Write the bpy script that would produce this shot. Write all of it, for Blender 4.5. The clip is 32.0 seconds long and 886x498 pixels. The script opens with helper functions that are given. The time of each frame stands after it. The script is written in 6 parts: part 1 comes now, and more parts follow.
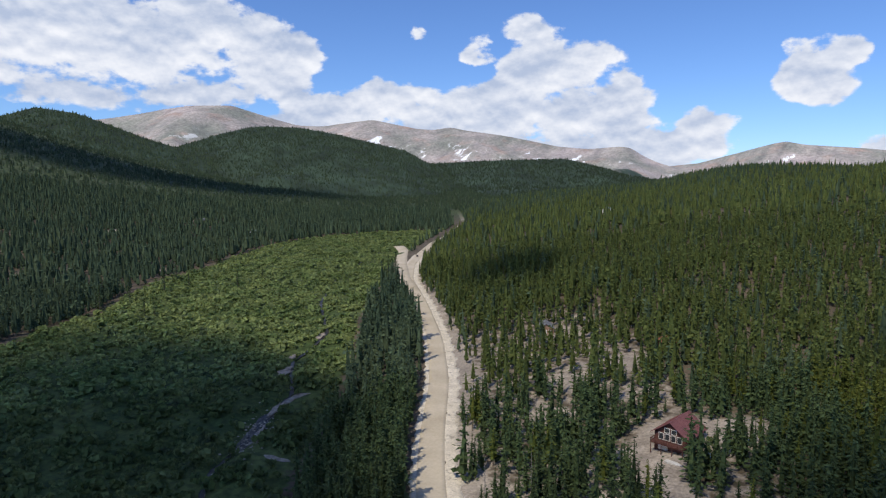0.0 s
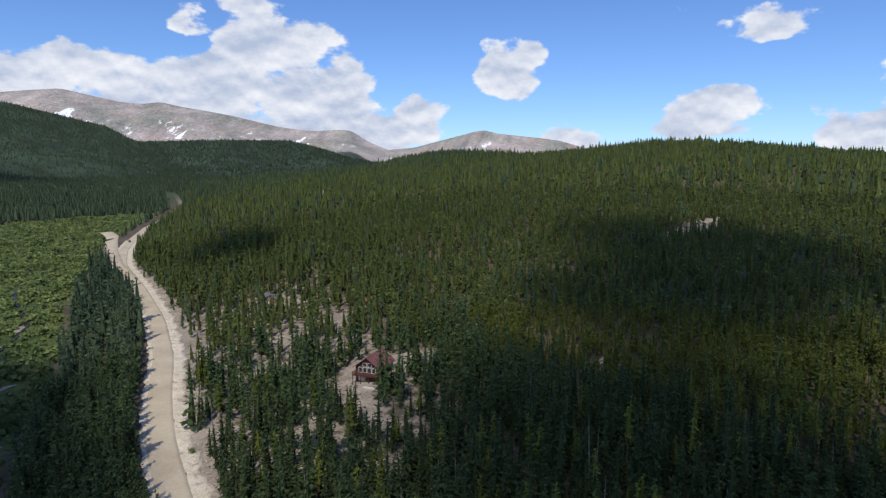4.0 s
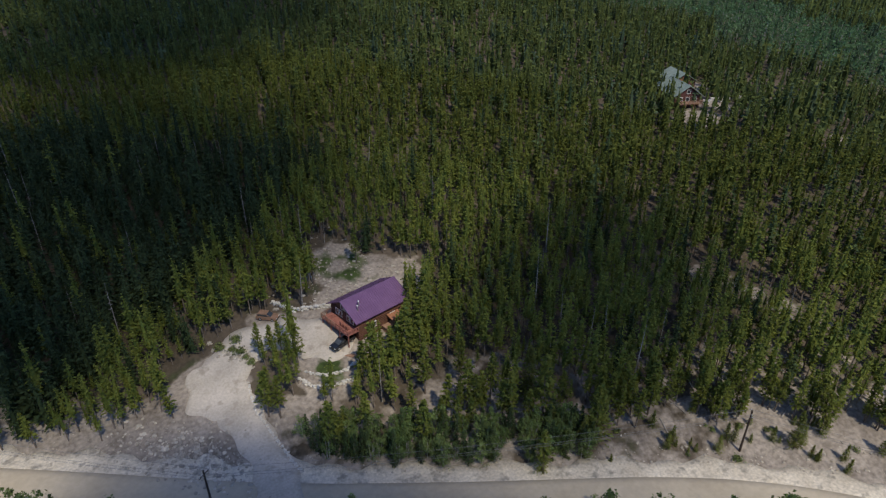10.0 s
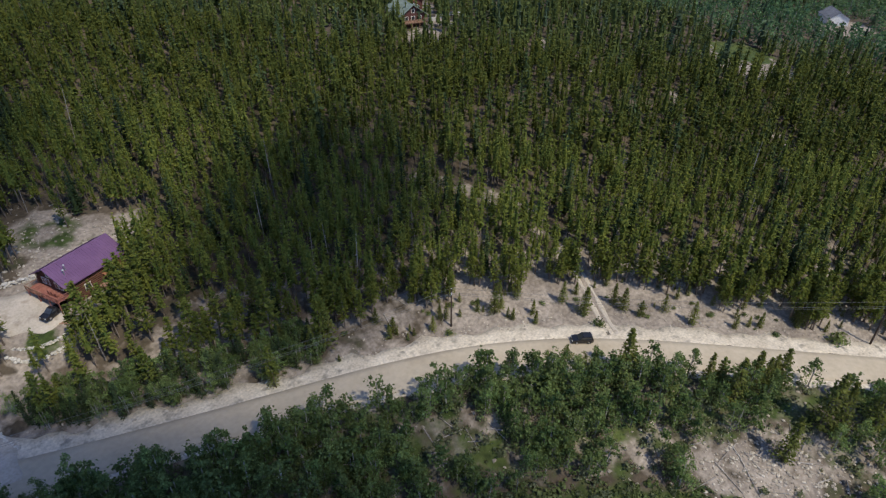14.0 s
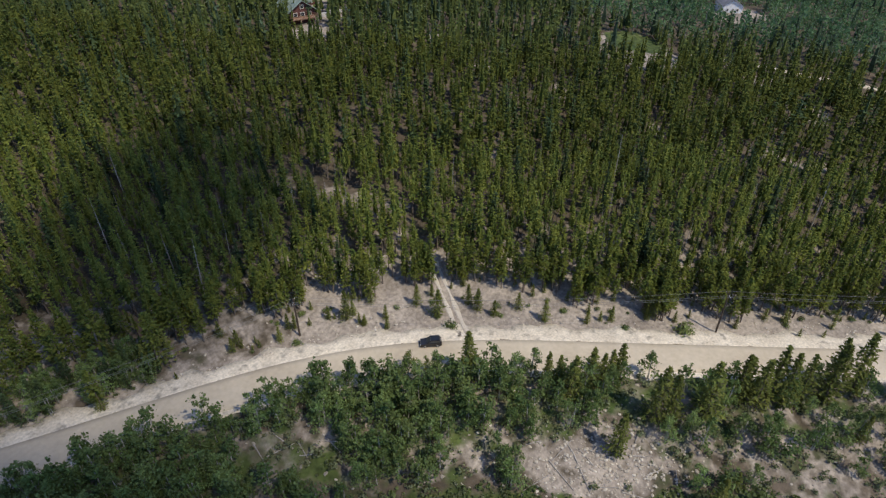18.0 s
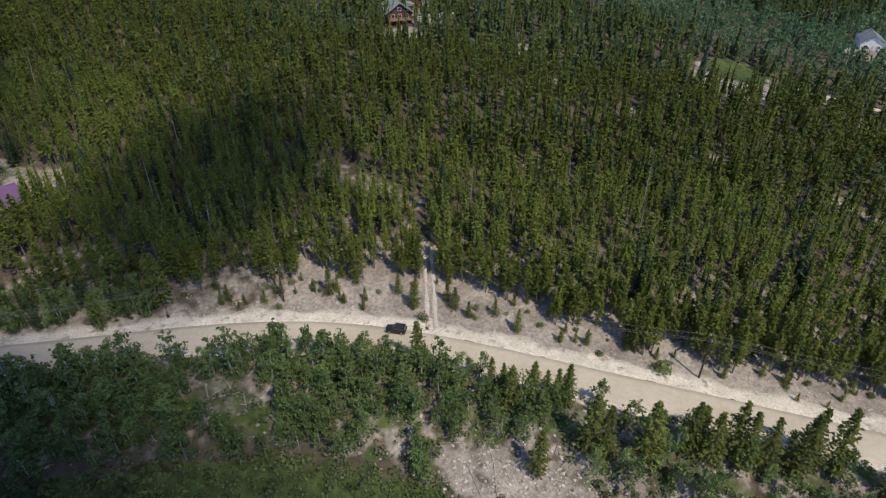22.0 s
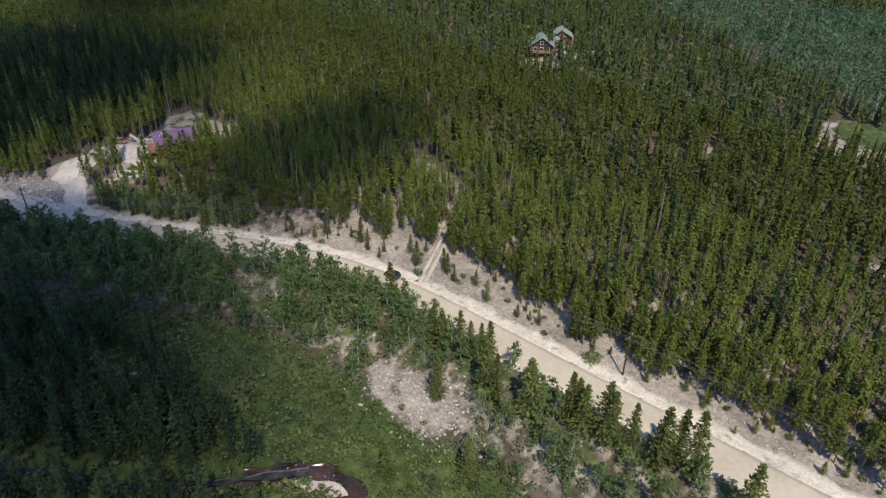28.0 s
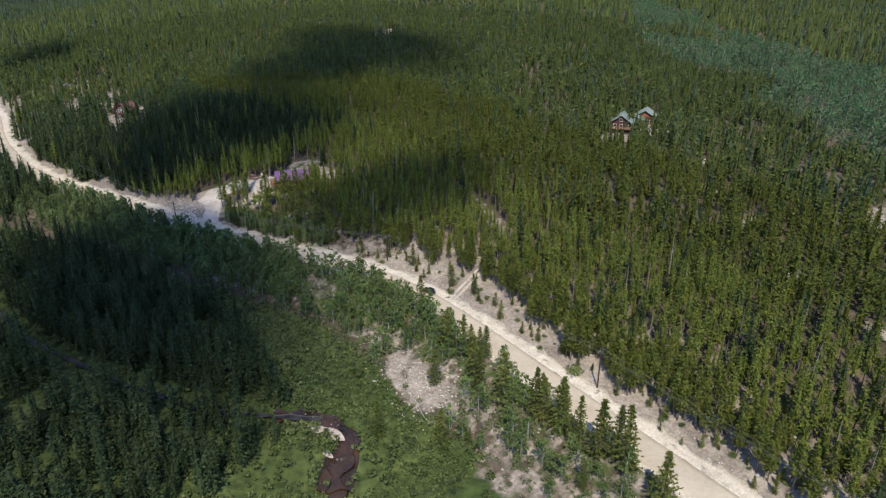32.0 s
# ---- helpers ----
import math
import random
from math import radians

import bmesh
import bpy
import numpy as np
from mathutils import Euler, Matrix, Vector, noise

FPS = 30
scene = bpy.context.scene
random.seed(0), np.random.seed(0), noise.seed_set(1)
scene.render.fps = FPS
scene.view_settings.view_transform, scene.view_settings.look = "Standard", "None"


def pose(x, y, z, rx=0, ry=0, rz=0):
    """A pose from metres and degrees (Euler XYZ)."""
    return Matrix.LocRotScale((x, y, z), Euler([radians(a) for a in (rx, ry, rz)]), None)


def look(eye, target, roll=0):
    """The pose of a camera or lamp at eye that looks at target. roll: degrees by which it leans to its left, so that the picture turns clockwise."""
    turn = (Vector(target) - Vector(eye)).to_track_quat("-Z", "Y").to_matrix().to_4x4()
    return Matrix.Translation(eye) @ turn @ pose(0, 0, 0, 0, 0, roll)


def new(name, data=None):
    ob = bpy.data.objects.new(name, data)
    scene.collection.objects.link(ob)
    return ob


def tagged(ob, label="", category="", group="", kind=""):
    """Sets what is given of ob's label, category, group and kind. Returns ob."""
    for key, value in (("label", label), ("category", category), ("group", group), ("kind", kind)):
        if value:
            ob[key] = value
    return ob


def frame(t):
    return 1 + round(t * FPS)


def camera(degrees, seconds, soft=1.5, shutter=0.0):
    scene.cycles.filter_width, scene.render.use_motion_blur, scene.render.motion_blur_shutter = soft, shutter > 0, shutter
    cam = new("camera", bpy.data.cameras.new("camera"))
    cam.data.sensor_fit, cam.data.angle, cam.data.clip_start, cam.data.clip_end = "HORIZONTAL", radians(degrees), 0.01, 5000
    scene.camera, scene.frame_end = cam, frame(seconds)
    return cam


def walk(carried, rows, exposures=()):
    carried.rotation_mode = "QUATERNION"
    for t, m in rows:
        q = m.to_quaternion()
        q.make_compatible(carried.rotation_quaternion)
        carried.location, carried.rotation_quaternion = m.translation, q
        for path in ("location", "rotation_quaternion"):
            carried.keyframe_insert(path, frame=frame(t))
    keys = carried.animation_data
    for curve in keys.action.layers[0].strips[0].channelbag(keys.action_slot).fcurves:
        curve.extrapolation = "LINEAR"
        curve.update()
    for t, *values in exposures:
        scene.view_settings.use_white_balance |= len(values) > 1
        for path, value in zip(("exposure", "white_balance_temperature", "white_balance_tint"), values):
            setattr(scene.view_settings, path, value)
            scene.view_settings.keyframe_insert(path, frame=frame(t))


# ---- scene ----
cam = camera(71.8, 32.0, soft=1.3)

# seconds, x, y, z, tilt, roll, turn
PATH = [
    (0, -26.40, 39.19, 84.39, 84.51, 0.27, 36.24),
    (0.5, -23.94, 35.80, 84.60, 84.44, 0.20, 34.64),
    (1, -21.50, 32.35, 84.79, 84.39, 0.17, 32.45),
    (1.5, -19.03, 28.83, 84.94, 84.32, 0.06, 30.08),
    (2, -16.56, 25.24, 85.03, 84.26, 0.04, 27.34),
    (2.5, -14.12, 21.59, 85.07, 84.24, 0.02, 23.62),
    (3, -11.68, 17.92, 85.06, 84.01, 0.04, 19.32),
    (3.5, -9.26, 14.25, 85.00, 83.64, -0.06, 15.13),
    (5.5, -0.00, -0.00, 84.17, 77.78, -0.08, 0.00),
    (6, 2.23, -3.43, 83.93, 75.85, -0.08, -3.93),
    (6.5, 4.46, -6.81, 83.78, 73.80, 0.26, -7.99),
    (7, 6.76, -10.19, 83.81, 71.97, 0.16, -12.08),
    (7.5, 9.15, -13.66, 83.98, 70.10, -0.09, -15.80),
    (8, 11.48, -17.03, 84.21, 68.19, 0.05, -19.45),
    (8.5, 13.70, -20.30, 84.44, 66.40, 0.07, -22.05),
    (9, 15.75, -23.47, 84.64, 64.65, 0.19, -24.67),
    (9.5, 17.56, -26.56, 84.78, 62.94, 0.01, -27.74),
    (10, 19.20, -29.53, 84.84, 61.21, -0.04, -30.74),
    (10.5, 20.73, -32.42, 84.89, 59.53, 0.02, -34.02),
    (11, 22.24, -35.17, 84.86, 58.13, -0.02, -37.03),
    (11.5, 23.77, -37.74, 84.75, 57.37, -0.11, -39.76),
    (12, 25.33, -40.12, 84.58, 56.70, -0.03, -42.54),
    (12.5, 26.83, -42.40, 84.48, 56.05, 0.03, -45.10),
    (13, 28.32, -44.63, 84.46, 55.63, 0.08, -47.42),
    (13.5, 29.92, -46.77, 84.42, 55.60, 0.12, -48.94),
    (14, 31.58, -48.83, 84.39, 55.60, 0.21, -50.04),
    (14.5, 33.27, -50.83, 84.43, 55.58, 0.22, -51.12),
    (16.5, 41.25, -57.68, 85.56, 54.87, 0.05, -53.87),
    (17, 43.62, -60.12, 85.77, 54.76, 0.17, -54.08),
    (17.5, 46.09, -62.71, 85.93, 54.70, 0.15, -54.17),
    (18, 48.62, -65.44, 86.01, 54.58, 0.14, -54.24),
    (18.5, 51.16, -68.25, 86.04, 54.55, 0.00, -54.15),
    (19, 53.63, -71.16, 85.98, 54.62, -0.10, -53.33),
    (19.5, 55.93, -74.23, 85.78, 54.74, -0.15, -51.30),
    (20, 58.13, -77.47, 85.52, 54.96, -0.12, -48.73),
    (20.5, 60.36, -80.86, 85.25, 55.19, -0.08, -46.21),
    (21, 62.66, -84.38, 85.00, 55.40, -0.02, -43.54),
    (21.5, 65.02, -88.04, 84.79, 55.61, -0.02, -40.97),
    (22, 67.41, -91.84, 84.59, 55.85, -0.04, -38.47),
    (22.5, 69.80, -95.77, 84.39, 56.09, -0.15, -36.22),
    (23, 72.21, -99.78, 84.19, 56.35, -0.20, -34.04),
    (23.5, 74.68, -103.86, 84.04, 56.57, -0.24, -31.73),
    (24, 77.28, -108.01, 83.97, 56.70, -0.23, -29.39),
    (24.5, 80.02, -112.19, 84.00, 56.77, -0.19, -27.56),
    (25, 82.80, -116.37, 84.07, 56.83, -0.11, -25.83),
    (25.5, 85.53, -120.53, 84.14, 57.12, -0.08, -23.93),
    (27.5, 95.00, -137.61, 84.33, 59.12, -0.36, -15.71),
    (28, 97.51, -141.97, 84.35, 59.83, -0.21, -14.82),
    (28.5, 100.14, -146.30, 84.33, 60.52, -0.14, -13.65),
    (29, 102.93, -150.74, 84.29, 61.17, -0.16, -12.23),
    (29.5, 105.84, -155.32, 84.28, 61.97, -0.14, -10.39),
    (30, 108.84, -160.00, 84.27, 63.02, -0.05, -8.37),
    (30.5, 111.91, -164.72, 84.27, 64.08, 0.03, -6.09),
    (31, 114.97, -169.49, 84.19, 65.12, 0.12, -4.35),
    (31.5, 118.03, -174.30, 84.02, 66.22, 0.09, -2.50),
    (32, 121.07, -179.09, 83.81, 67.38, 0.09, -0.83),
]
walk(cam, [(t, pose(x, y, z, rx, ry, rz)) for t, x, y, z, rx, ry, rz in PATH], exposures=[(0.0, -0.12), (4.0, -0.15), (7.0, -0.27), (10.0, -0.28), (13.0, -0.1), (17.0, 0.03), (24.0, 0.05), (28.0, 0.25), (32.0, 0.34)])

# ---- sun and sky ----
SUN_UP, SUN_TURN = 55.0, 180.0   # degrees over the horizon; compass turn from +y
world = bpy.data.worlds.new("sky")
scene.world = world
world.use_nodes = True
W = world.node_tree
W.nodes.clear()


def wnode(kind, **values):
    n = W.nodes.new(kind)
    for k, val in values.items():
        n.inputs[k].default_value = val
    return n


def wmath(op, a, b=None):
    n = W.nodes.new("ShaderNodeMath")
    n.operation = op
    for i, q in enumerate((a, b)):
        if q is None:
            continue
        if isinstance(q, (int, float)):
            n.inputs[i].default_value = q
        else:
            W.links.new(q, n.inputs[i])
    return n.outputs[0]


sky = W.nodes.new("ShaderNodeTexSky")
sky.sky_type = "NISHITA"
sky.sun_disc = False
sky.sun_elevation, sky.sun_rotation = radians(SUN_UP), radians(SUN_TURN)
sky.altitude, sky.air_density, sky.dust_density, sky.ozone_density = 1800, 1.2, 0.3, 2.0
coord = W.nodes.new("ShaderNodeTexCoord")
split = W.nodes.new("ShaderNodeSeparateXYZ")
W.links.new(coord.outputs["Generated"], split.inputs[0])
sx, sy, sz = split.outputs
turn_deg = wmath("MULTIPLY", wmath("ARCTAN2", wmath("MULTIPLY", sx, -1.0), sy), 57.2958)
up_deg = wmath("MULTIPLY", wmath("ARCSINE", sz), 57.2958)
flat = W.nodes.new("ShaderNodeCombineXYZ")
W.links.new(wmath("MULTIPLY", turn_deg, 0.1), flat.inputs[0])
W.links.new(wmath("MULTIPLY", up_deg, 0.16), flat.inputs[1])


def cloud_noise(scale, detail, rough, shift):
    n = wnode("ShaderNodeTexNoise", Scale=scale, Detail=detail, Roughness=rough)
    mv = W.nodes.new("ShaderNodeVectorMath")
    mv.inputs[1].default_value = shift
    W.links.new(flat.outputs[0], mv.inputs[0])
    W.links.new(mv.outputs[0], n.inputs["Vector"])
    return n.outputs["Fac"]


puffs = cloud_noise(1.7, 10, 0.56, (0, 0, 0))
puffs_up = cloud_noise(1.7, 6, 0.5, (0, -0.09, 0))
# heaps of cumulus: turn, height, half width, half height, weight
HEAPS = [(76, 14, 15, 8, 1.7), (66, 13.5, 11, 7.5, 1.7), (58, 12.5, 9, 6.2, 1.6), (51, 11.0, 5.0, 4.0, 1.1), (44, 7.4, 9, 3.0, 1.2), (36, 6.8, 7, 2.8, 1.1), (27, 8.4, 8.0, 7.0, 1.8),
         (22, 6.8, 6.0, 5.4, 1.3), (16, 4.4, 6.0, 3.2, 1.1), (5.2, 9.0, 3.4, 3.4, 1.2), (4.0, 10.6, 2.2, 2.0, 1.1), (32.6, 12.8, 2.2, 2.2, 1.1), (29, 14.3, 3.2, 1.5, 0.9),
         (-11.7, 5.0, 5.0, 2.6, 1.3), (-0.5, 2.9, 3.6, 1.8, 1.1), (-29, 4.2, 10, 5.0, 1.3), (-39, 5.0, 9, 6.5, 1.3), (-16, 12, 4, 2, 0.9), (38.4, 14.0, 1.3, 1.0, 0.8)]
heap = None
for ha, he, wa, we, weight in HEAPS:
    qa = wmath("POWER", wmath("ABSOLUTE", wmath("MULTIPLY", wmath("SUBTRACT", turn_deg, ha), 1 / wa)), 2.0)
    lift = wmath("SUBTRACT", up_deg, he - 0.4 * we)
    qe = wmath("POWER", wmath("MAXIMUM", wmath("MULTIPLY", lift, 0.75 / we), wmath("MULTIPLY", lift, -1.9 / we)), 2.0)
    one = wmath("MULTIPLY", wmath("MAXIMUM", wmath("SUBTRACT", 1.0, wmath("ADD", qa, qe)), -0.6), weight)
    heap = one if heap is None else wmath("MAXIMUM", heap, one)
wide = cloud_noise(0.35, 3, 0.5, (7, 3, 0))
high = wmath("MULTIPLY", wmath("SUBTRACT", up_deg, 18.0), 0.05)
elsewhere = wmath("SUBTRACT", wmath("MULTIPLY", wide, 1.4), 1.0)
far_turn = wmath("MAXIMUM", wmath("SUBTRACT", wmath("ABSOLUTE", wmath("SUBTRACT", turn_deg, 15.0)), 62.0), wmath("SUBTRACT", up_deg, 18.0))
heap = wmath("MAXIMUM", heap, wmath("ADD", elsewhere, wmath("MINIMUM", wmath("MULTIPLY", far_turn, 0.05), 0.35)))
cover = wmath("ADD", wmath("MULTIPLY", wmath("MINIMUM", heap, 0.92), 0.38), wmath("MULTIPLY", wmath("SUBTRACT", puffs, 0.56), 1.5))
mask = W.nodes.new("ShaderNodeMapRange")
mask.interpolation_type = "SMOOTHSTEP"
mask.inputs["From Min"].default_value, mask.inputs["From Max"].default_value = -0.01, 0.115
W.links.new(cover, mask.inputs["Value"])
shade = W.nodes.new("ShaderNodeMapRange")
shade.inputs["From Min"].default_value, shade.inputs["From Max"].default_value = -0.09, 0.13
shade.inputs["To Min"].default_value, shade.inputs["To Max"].default_value = 0.0, 1.0
W.links.new(wmath("ADD", wmath("SUBTRACT", puffs_up, puffs), wmath("MULTIPLY", cover, 0.15)), shade.inputs["Value"])
tint = W.nodes.new("ShaderNodeMix")
tint.data_type = "RGBA"
tint.inputs["A"].default_value, tint.inputs["B"].default_value = (8.6, 8.8, 9.4, 1), (4.4, 5.2, 6.9, 1)
W.links.new(shade.outputs[0], tint.inputs["Factor"])
both = W.nodes.new("ShaderNodeMix")
both.data_type = "RGBA"
W.links.new(mask.outputs[0], both.inputs["Factor"])
deep = W.nodes.new("ShaderNodeMix")
deep.data_type, deep.blend_type = "RGBA", "MULTIPLY"
deep.inputs["Factor"].default_value, deep.inputs["B"].default_value = 1.0, (0.72, 0.96, 1.39, 1)
W.links.new(sky.outputs[0], deep.inputs["A"])
W.links.new(deep.outputs["Result"], both.inputs["A"])
W.links.new(tint.outputs["Result"], both.inputs["B"])
back = wnode("ShaderNodeBackground", Strength=0.115)
W.links.new(both.outputs["Result"], back.inputs["Color"])
W.links.new(back.outputs[0], W.nodes.new("ShaderNodeOutputWorld").inputs["Surface"])

sun = new("sun", bpy.data.lights.new("sun", "SUN"))
sun.data.energy, sun.data.angle, sun.data.color = 3.7, radians(0.53), (1.0, 0.92, 0.77)
TO_SUN = Vector((math.sin(radians(SUN_TURN)) * math.cos(radians(SUN_UP)), math.cos(radians(SUN_TURN)) * math.cos(radians(SUN_UP)), math.sin(radians(SUN_UP))))
sun.matrix_world = look(TO_SUN * 100, (0, 0, 0))

# unseen cumulus added overhead to cast cloud shade on the valley, some stacked to deepen it: u, v of the shade, half
# lengths, turn
SHADE_CLOUDS = [(113, 103, 98, 75, 0), (200, 190, 84, 58, 0), (238, 266, 140, 76, 8), (-23, 116, 35, 56, 0), (-40, 13, 88, 62, 0), (185, -112, 175, 108, 0), (150, -115, 150, 105, 0), (255, -180, 150, 95, 0), (265, -120, 110, 72, 0), (190, -80, 150, 78, 0), (-14, 18, 64, 46, 0), (6, 42, 48, 20, 0), (82, 50, 34, 24, 0), (464, 62, 46, 46, 0),
          (1700, -750, 260, 680, -22), (1690, -740, 240, 640, -22)]


def build_shade_clouds():
    m = bpy.data.materials.new("shade_cloud_vapour")
    m.use_nodes = True
    t = m.node_tree
    t.nodes.clear()
    tex = t.nodes.new("ShaderNodeTexCoord")
    nz = t.nodes.new("ShaderNodeTexNoise")
    nz.inputs["Scale"].default_value, nz.inputs["Detail"].default_value = 2.2, 5
    t.links.new(tex.outputs["Object"], nz.inputs["Vector"])
    flat_ = t.nodes.new("ShaderNodeVectorMath")
    flat_.operation = "MULTIPLY"
    flat_.inputs[1].default_value = (1, 1, 0)
    t.links.new(tex.outputs["Object"], flat_.inputs[0])
    ln = t.nodes.new("ShaderNodeVectorMath")
    ln.operation = "LENGTH"
    t.links.new(flat_.outputs[0], ln.inputs[0])
    ad = t.nodes.new("ShaderNodeMath")
    ad.operation = "MULTIPLY_ADD"
    ad.inputs[1].default_value = 0.9
    t.links.new(nz.outputs["Fac"], ad.inputs[0])
    t.links.new(ln.outputs["Value"], ad.inputs[2])
    thin = t.nodes.new("ShaderNodeMapRange")
    thin.interpolation_type = "SMOOTHSTEP"
    for key, q in (("From Min", 0.82), ("From Max", 1.5), ("To Min", 0.66), ("To Max", 0.0)):
        thin.inputs[key].default_value = q
    t.links.new(ad.outputs[0], thin.inputs["Value"])
    white, clear, mixer = t.nodes.new("ShaderNodeBsdfDiffuse"), t.nodes.new("ShaderNodeBsdfTransparent"), t.nodes.new("ShaderNodeMixShader")
    white.inputs["Color"].default_value = (0.9, 0.9, 0.9, 1)
    t.links.new(thin.outputs[0], mixer.inputs[0])
    t.links.new(clear.outputs[0], mixer.inputs[1])
    t.links.new(white.outputs[0], mixer.inputs[2])
    t.links.new(mixer.outputs[0], t.nodes.new("ShaderNodeOutputMaterial").inputs["Surface"])
    for i, (u, v, a, b, turn) in enumerate(SHADE_CLOUDS):
        bm = bmesh.new()
        bmesh.ops.create_icosphere(bm, subdivisions=4, radius=1)
        for q in bm.verts:
            k = 1 + 0.18 * noise.fractal(q.co * 2.2 + Vector((i * 7, 0, 0)), 0.9, 2.0, 4)
            q.co = q.co * k
            q.co.z = q.co.z * (1.0 if q.co.z > 0 else 0.25)
        me = bpy.data.meshes.new("cloud")
        bm.to_mesh(me)
        bm.free()
        me.materials.append(m)
        # never in view: stands between sun and ground only for its shadow
        ob = tagged(new("cloud", me), "unseen white cumulus cloud added overhead to shade the valley", "cloud", kind="structure")
        base = Vector((-0.6 * u + 0.8 * v, 0.8 * u + 0.6 * v, 10)) + TO_SUN * (1100 / TO_SUN.z)
        # uv axes are mirrored in plan: u runs along (-0.6, 0.8)
        ob.matrix_world = Matrix.Translation(base) @ pose(0, 0, 0, 0, 0, 126.87 - turn) @ Matrix.Diagonal((a, b, 0.35 * min(a, b), 1))


build_shade_clouds()

# ---- materials ----
def material(name, a, b, scale=1.0, rough=0.8, fine=6.0, bump=0.0, metal=0.0, c=None, coords="Object", spread=(0.35, 0.65), wobble=0.0, spec=0.3, grain=0.28):
    """A surface that wavers between two colours at two scales, with a fine relief; c: a third colour in spots."""
    m = bpy.data.materials.new(name)
    m.use_nodes = True
    t = m.node_tree
    p = t.nodes["Principled BSDF"]
    p.inputs["Roughness"].default_value, p.inputs["Metallic"].default_value = rough, metal
    p.inputs["Specular IOR Level"].default_value = spec
    if coords == "World":
        at = t.nodes.new("ShaderNodeNewGeometry").outputs["Position"]
    else:
        at = t.nodes.new("ShaderNodeTexCoord").outputs["Object"]

    def noisy(s, detail, shift=0.0):
        n = t.nodes.new("ShaderNodeTexNoise")
        n.inputs["Scale"].default_value, n.inputs["Detail"].default_value = s, detail
        if shift:
            mv = t.nodes.new("ShaderNodeVectorMath")
            mv.inputs[1].default_value = (shift, shift * 0.7, 0)
            t.links.new(at, mv.inputs[0])
            t.links.new(mv.outputs[0], n.inputs["Vector"])
        else:
            t.links.new(at, n.inputs["Vector"])
        return n.outputs["Fac"]

    def mixed(fac, x, y, blend="MIX"):
        n = t.nodes.new("ShaderNodeMix")
        n.data_type, n.blend_type = "RGBA", blend
        for key, q in (("Factor", fac), ("A", x), ("B", y)):
            sock = n.inputs[key]
            if isinstance(q, (int, float, tuple)):
                sock.default_value = (*q, 1) if isinstance(q, tuple) else q
            else:
                t.links.new(q, sock)
        return n.outputs["Result"]

    def ranged(x, lo, hi, to_lo=0.0, to_hi=1.0):
        n = t.nodes.new("ShaderNodeMapRange")
        for key, q in (("From Min", lo), ("From Max", hi), ("To Min", to_lo), ("To Max", to_hi)):
            n.inputs[key].default_value = q
        t.links.new(x, n.inputs["Value"])
        return n.outputs[0]

    big, small = noisy(scale, 4), noisy(scale * fine, 5, 3.1)
    col = mixed(ranged(big, *spread), a, b)
    if c:
        col = mixed(ranged(noisy(scale * 2.3, 3, 9.7), 0.56, 0.7), col, c)
    col = mixed(1.0, col, mixed(ranged(small, 0.25, 0.75), (1 - grain,) * 3, (1 + grain,) * 3), "MULTIPLY")
    if wobble:
        info = t.nodes.new("ShaderNodeObjectInfo").outputs["Random"]
        isle = t.nodes.new("ShaderNodeNewGeometry").outputs["Random Per Island"]
        for r in (info, isle):
            col = mixed(1.0, col, mixed(r, (1 - wobble,) * 3, (1 + wobble,) * 3), "MULTIPLY")
    t.links.new(col, p.inputs["Base Color"])
    if bump:
        bn = t.nodes.new("ShaderNodeBump")
        bn.inputs["Strength"].default_value, bn.inputs["Distance"].default_value = bump, 0.3 / scale / fine
        t.links.new(small, bn.inputs["Height"])
        t.links.new(bn.outputs[0], p.inputs["Normal"])
    return m, t, p, col, noisy, mixed, ranged


def mat(*args, **kw):
    return material(*args, **kw)[0]


def leaf(*args, through_=0.35, **kw):
    """Foliage: lets part of the light through."""
    m, t, p, col = material(*args, **kw)[:4]
    lit, mixer = t.nodes.new("ShaderNodeBsdfTranslucent"), t.nodes.new("ShaderNodeMixShader")
    mixer.inputs[0].default_value = through_
    t.links.new(col, lit.inputs["Color"])
    t.links.new(p.outputs[0], mixer.inputs[1])
    t.links.new(lit.outputs[0], mixer.inputs[2])
    t.links.new(mixer.outputs[0], t.nodes["Material Output"].inputs["Surface"])
    return m


needles = leaf("pine_needles", (0.112, 0.146, 0.032), (0.198, 0.216, 0.045), 0.33, 0.75, 7.0, c=(0.082, 0.128, 0.038), through_=0.48, coords="World", wobble=0.22, spec=0.15)
spruce = leaf("spruce_needles", (0.054, 0.086, 0.036), (0.080, 0.112, 0.044), 0.2, 0.75, 7.0, coords="World", wobble=0.28, spec=0.15)
aspen_leaf = leaf("aspen_leaves", (0.135, 0.205, 0.066), (0.205, 0.265, 0.092), 0.2, 0.65, 7.0, through_=0.45, coords="World", wobble=0.3, spec=0.2)
willow_leaf = leaf("willow_leaves", (0.112, 0.155, 0.050), (0.188, 0.222, 0.078), 0.06, 0.7, 9.0, c=(0.075, 0.10, 0.05), coords="World", wobble=0.3, spec=0.2)
far_aspen = leaf("far_aspen_leaves", (0.100, 0.188, 0.082), (0.150, 0.238, 0.104), 0.03, 0.7, 9.0, through_=0.45, coords="World", wobble=0.25, spec=0.2)
# distant pine and spruce: haze put into the colour, bluer than the near needles
hazed_pine = leaf("hazed_pine_needles", (0.094, 0.130, 0.040), (0.158, 0.186, 0.054), 0.22, 0.75, 7.0, c=(0.062, 0.096, 0.046), through_=0.42, coords="World", wobble=0.24, spec=0.12)
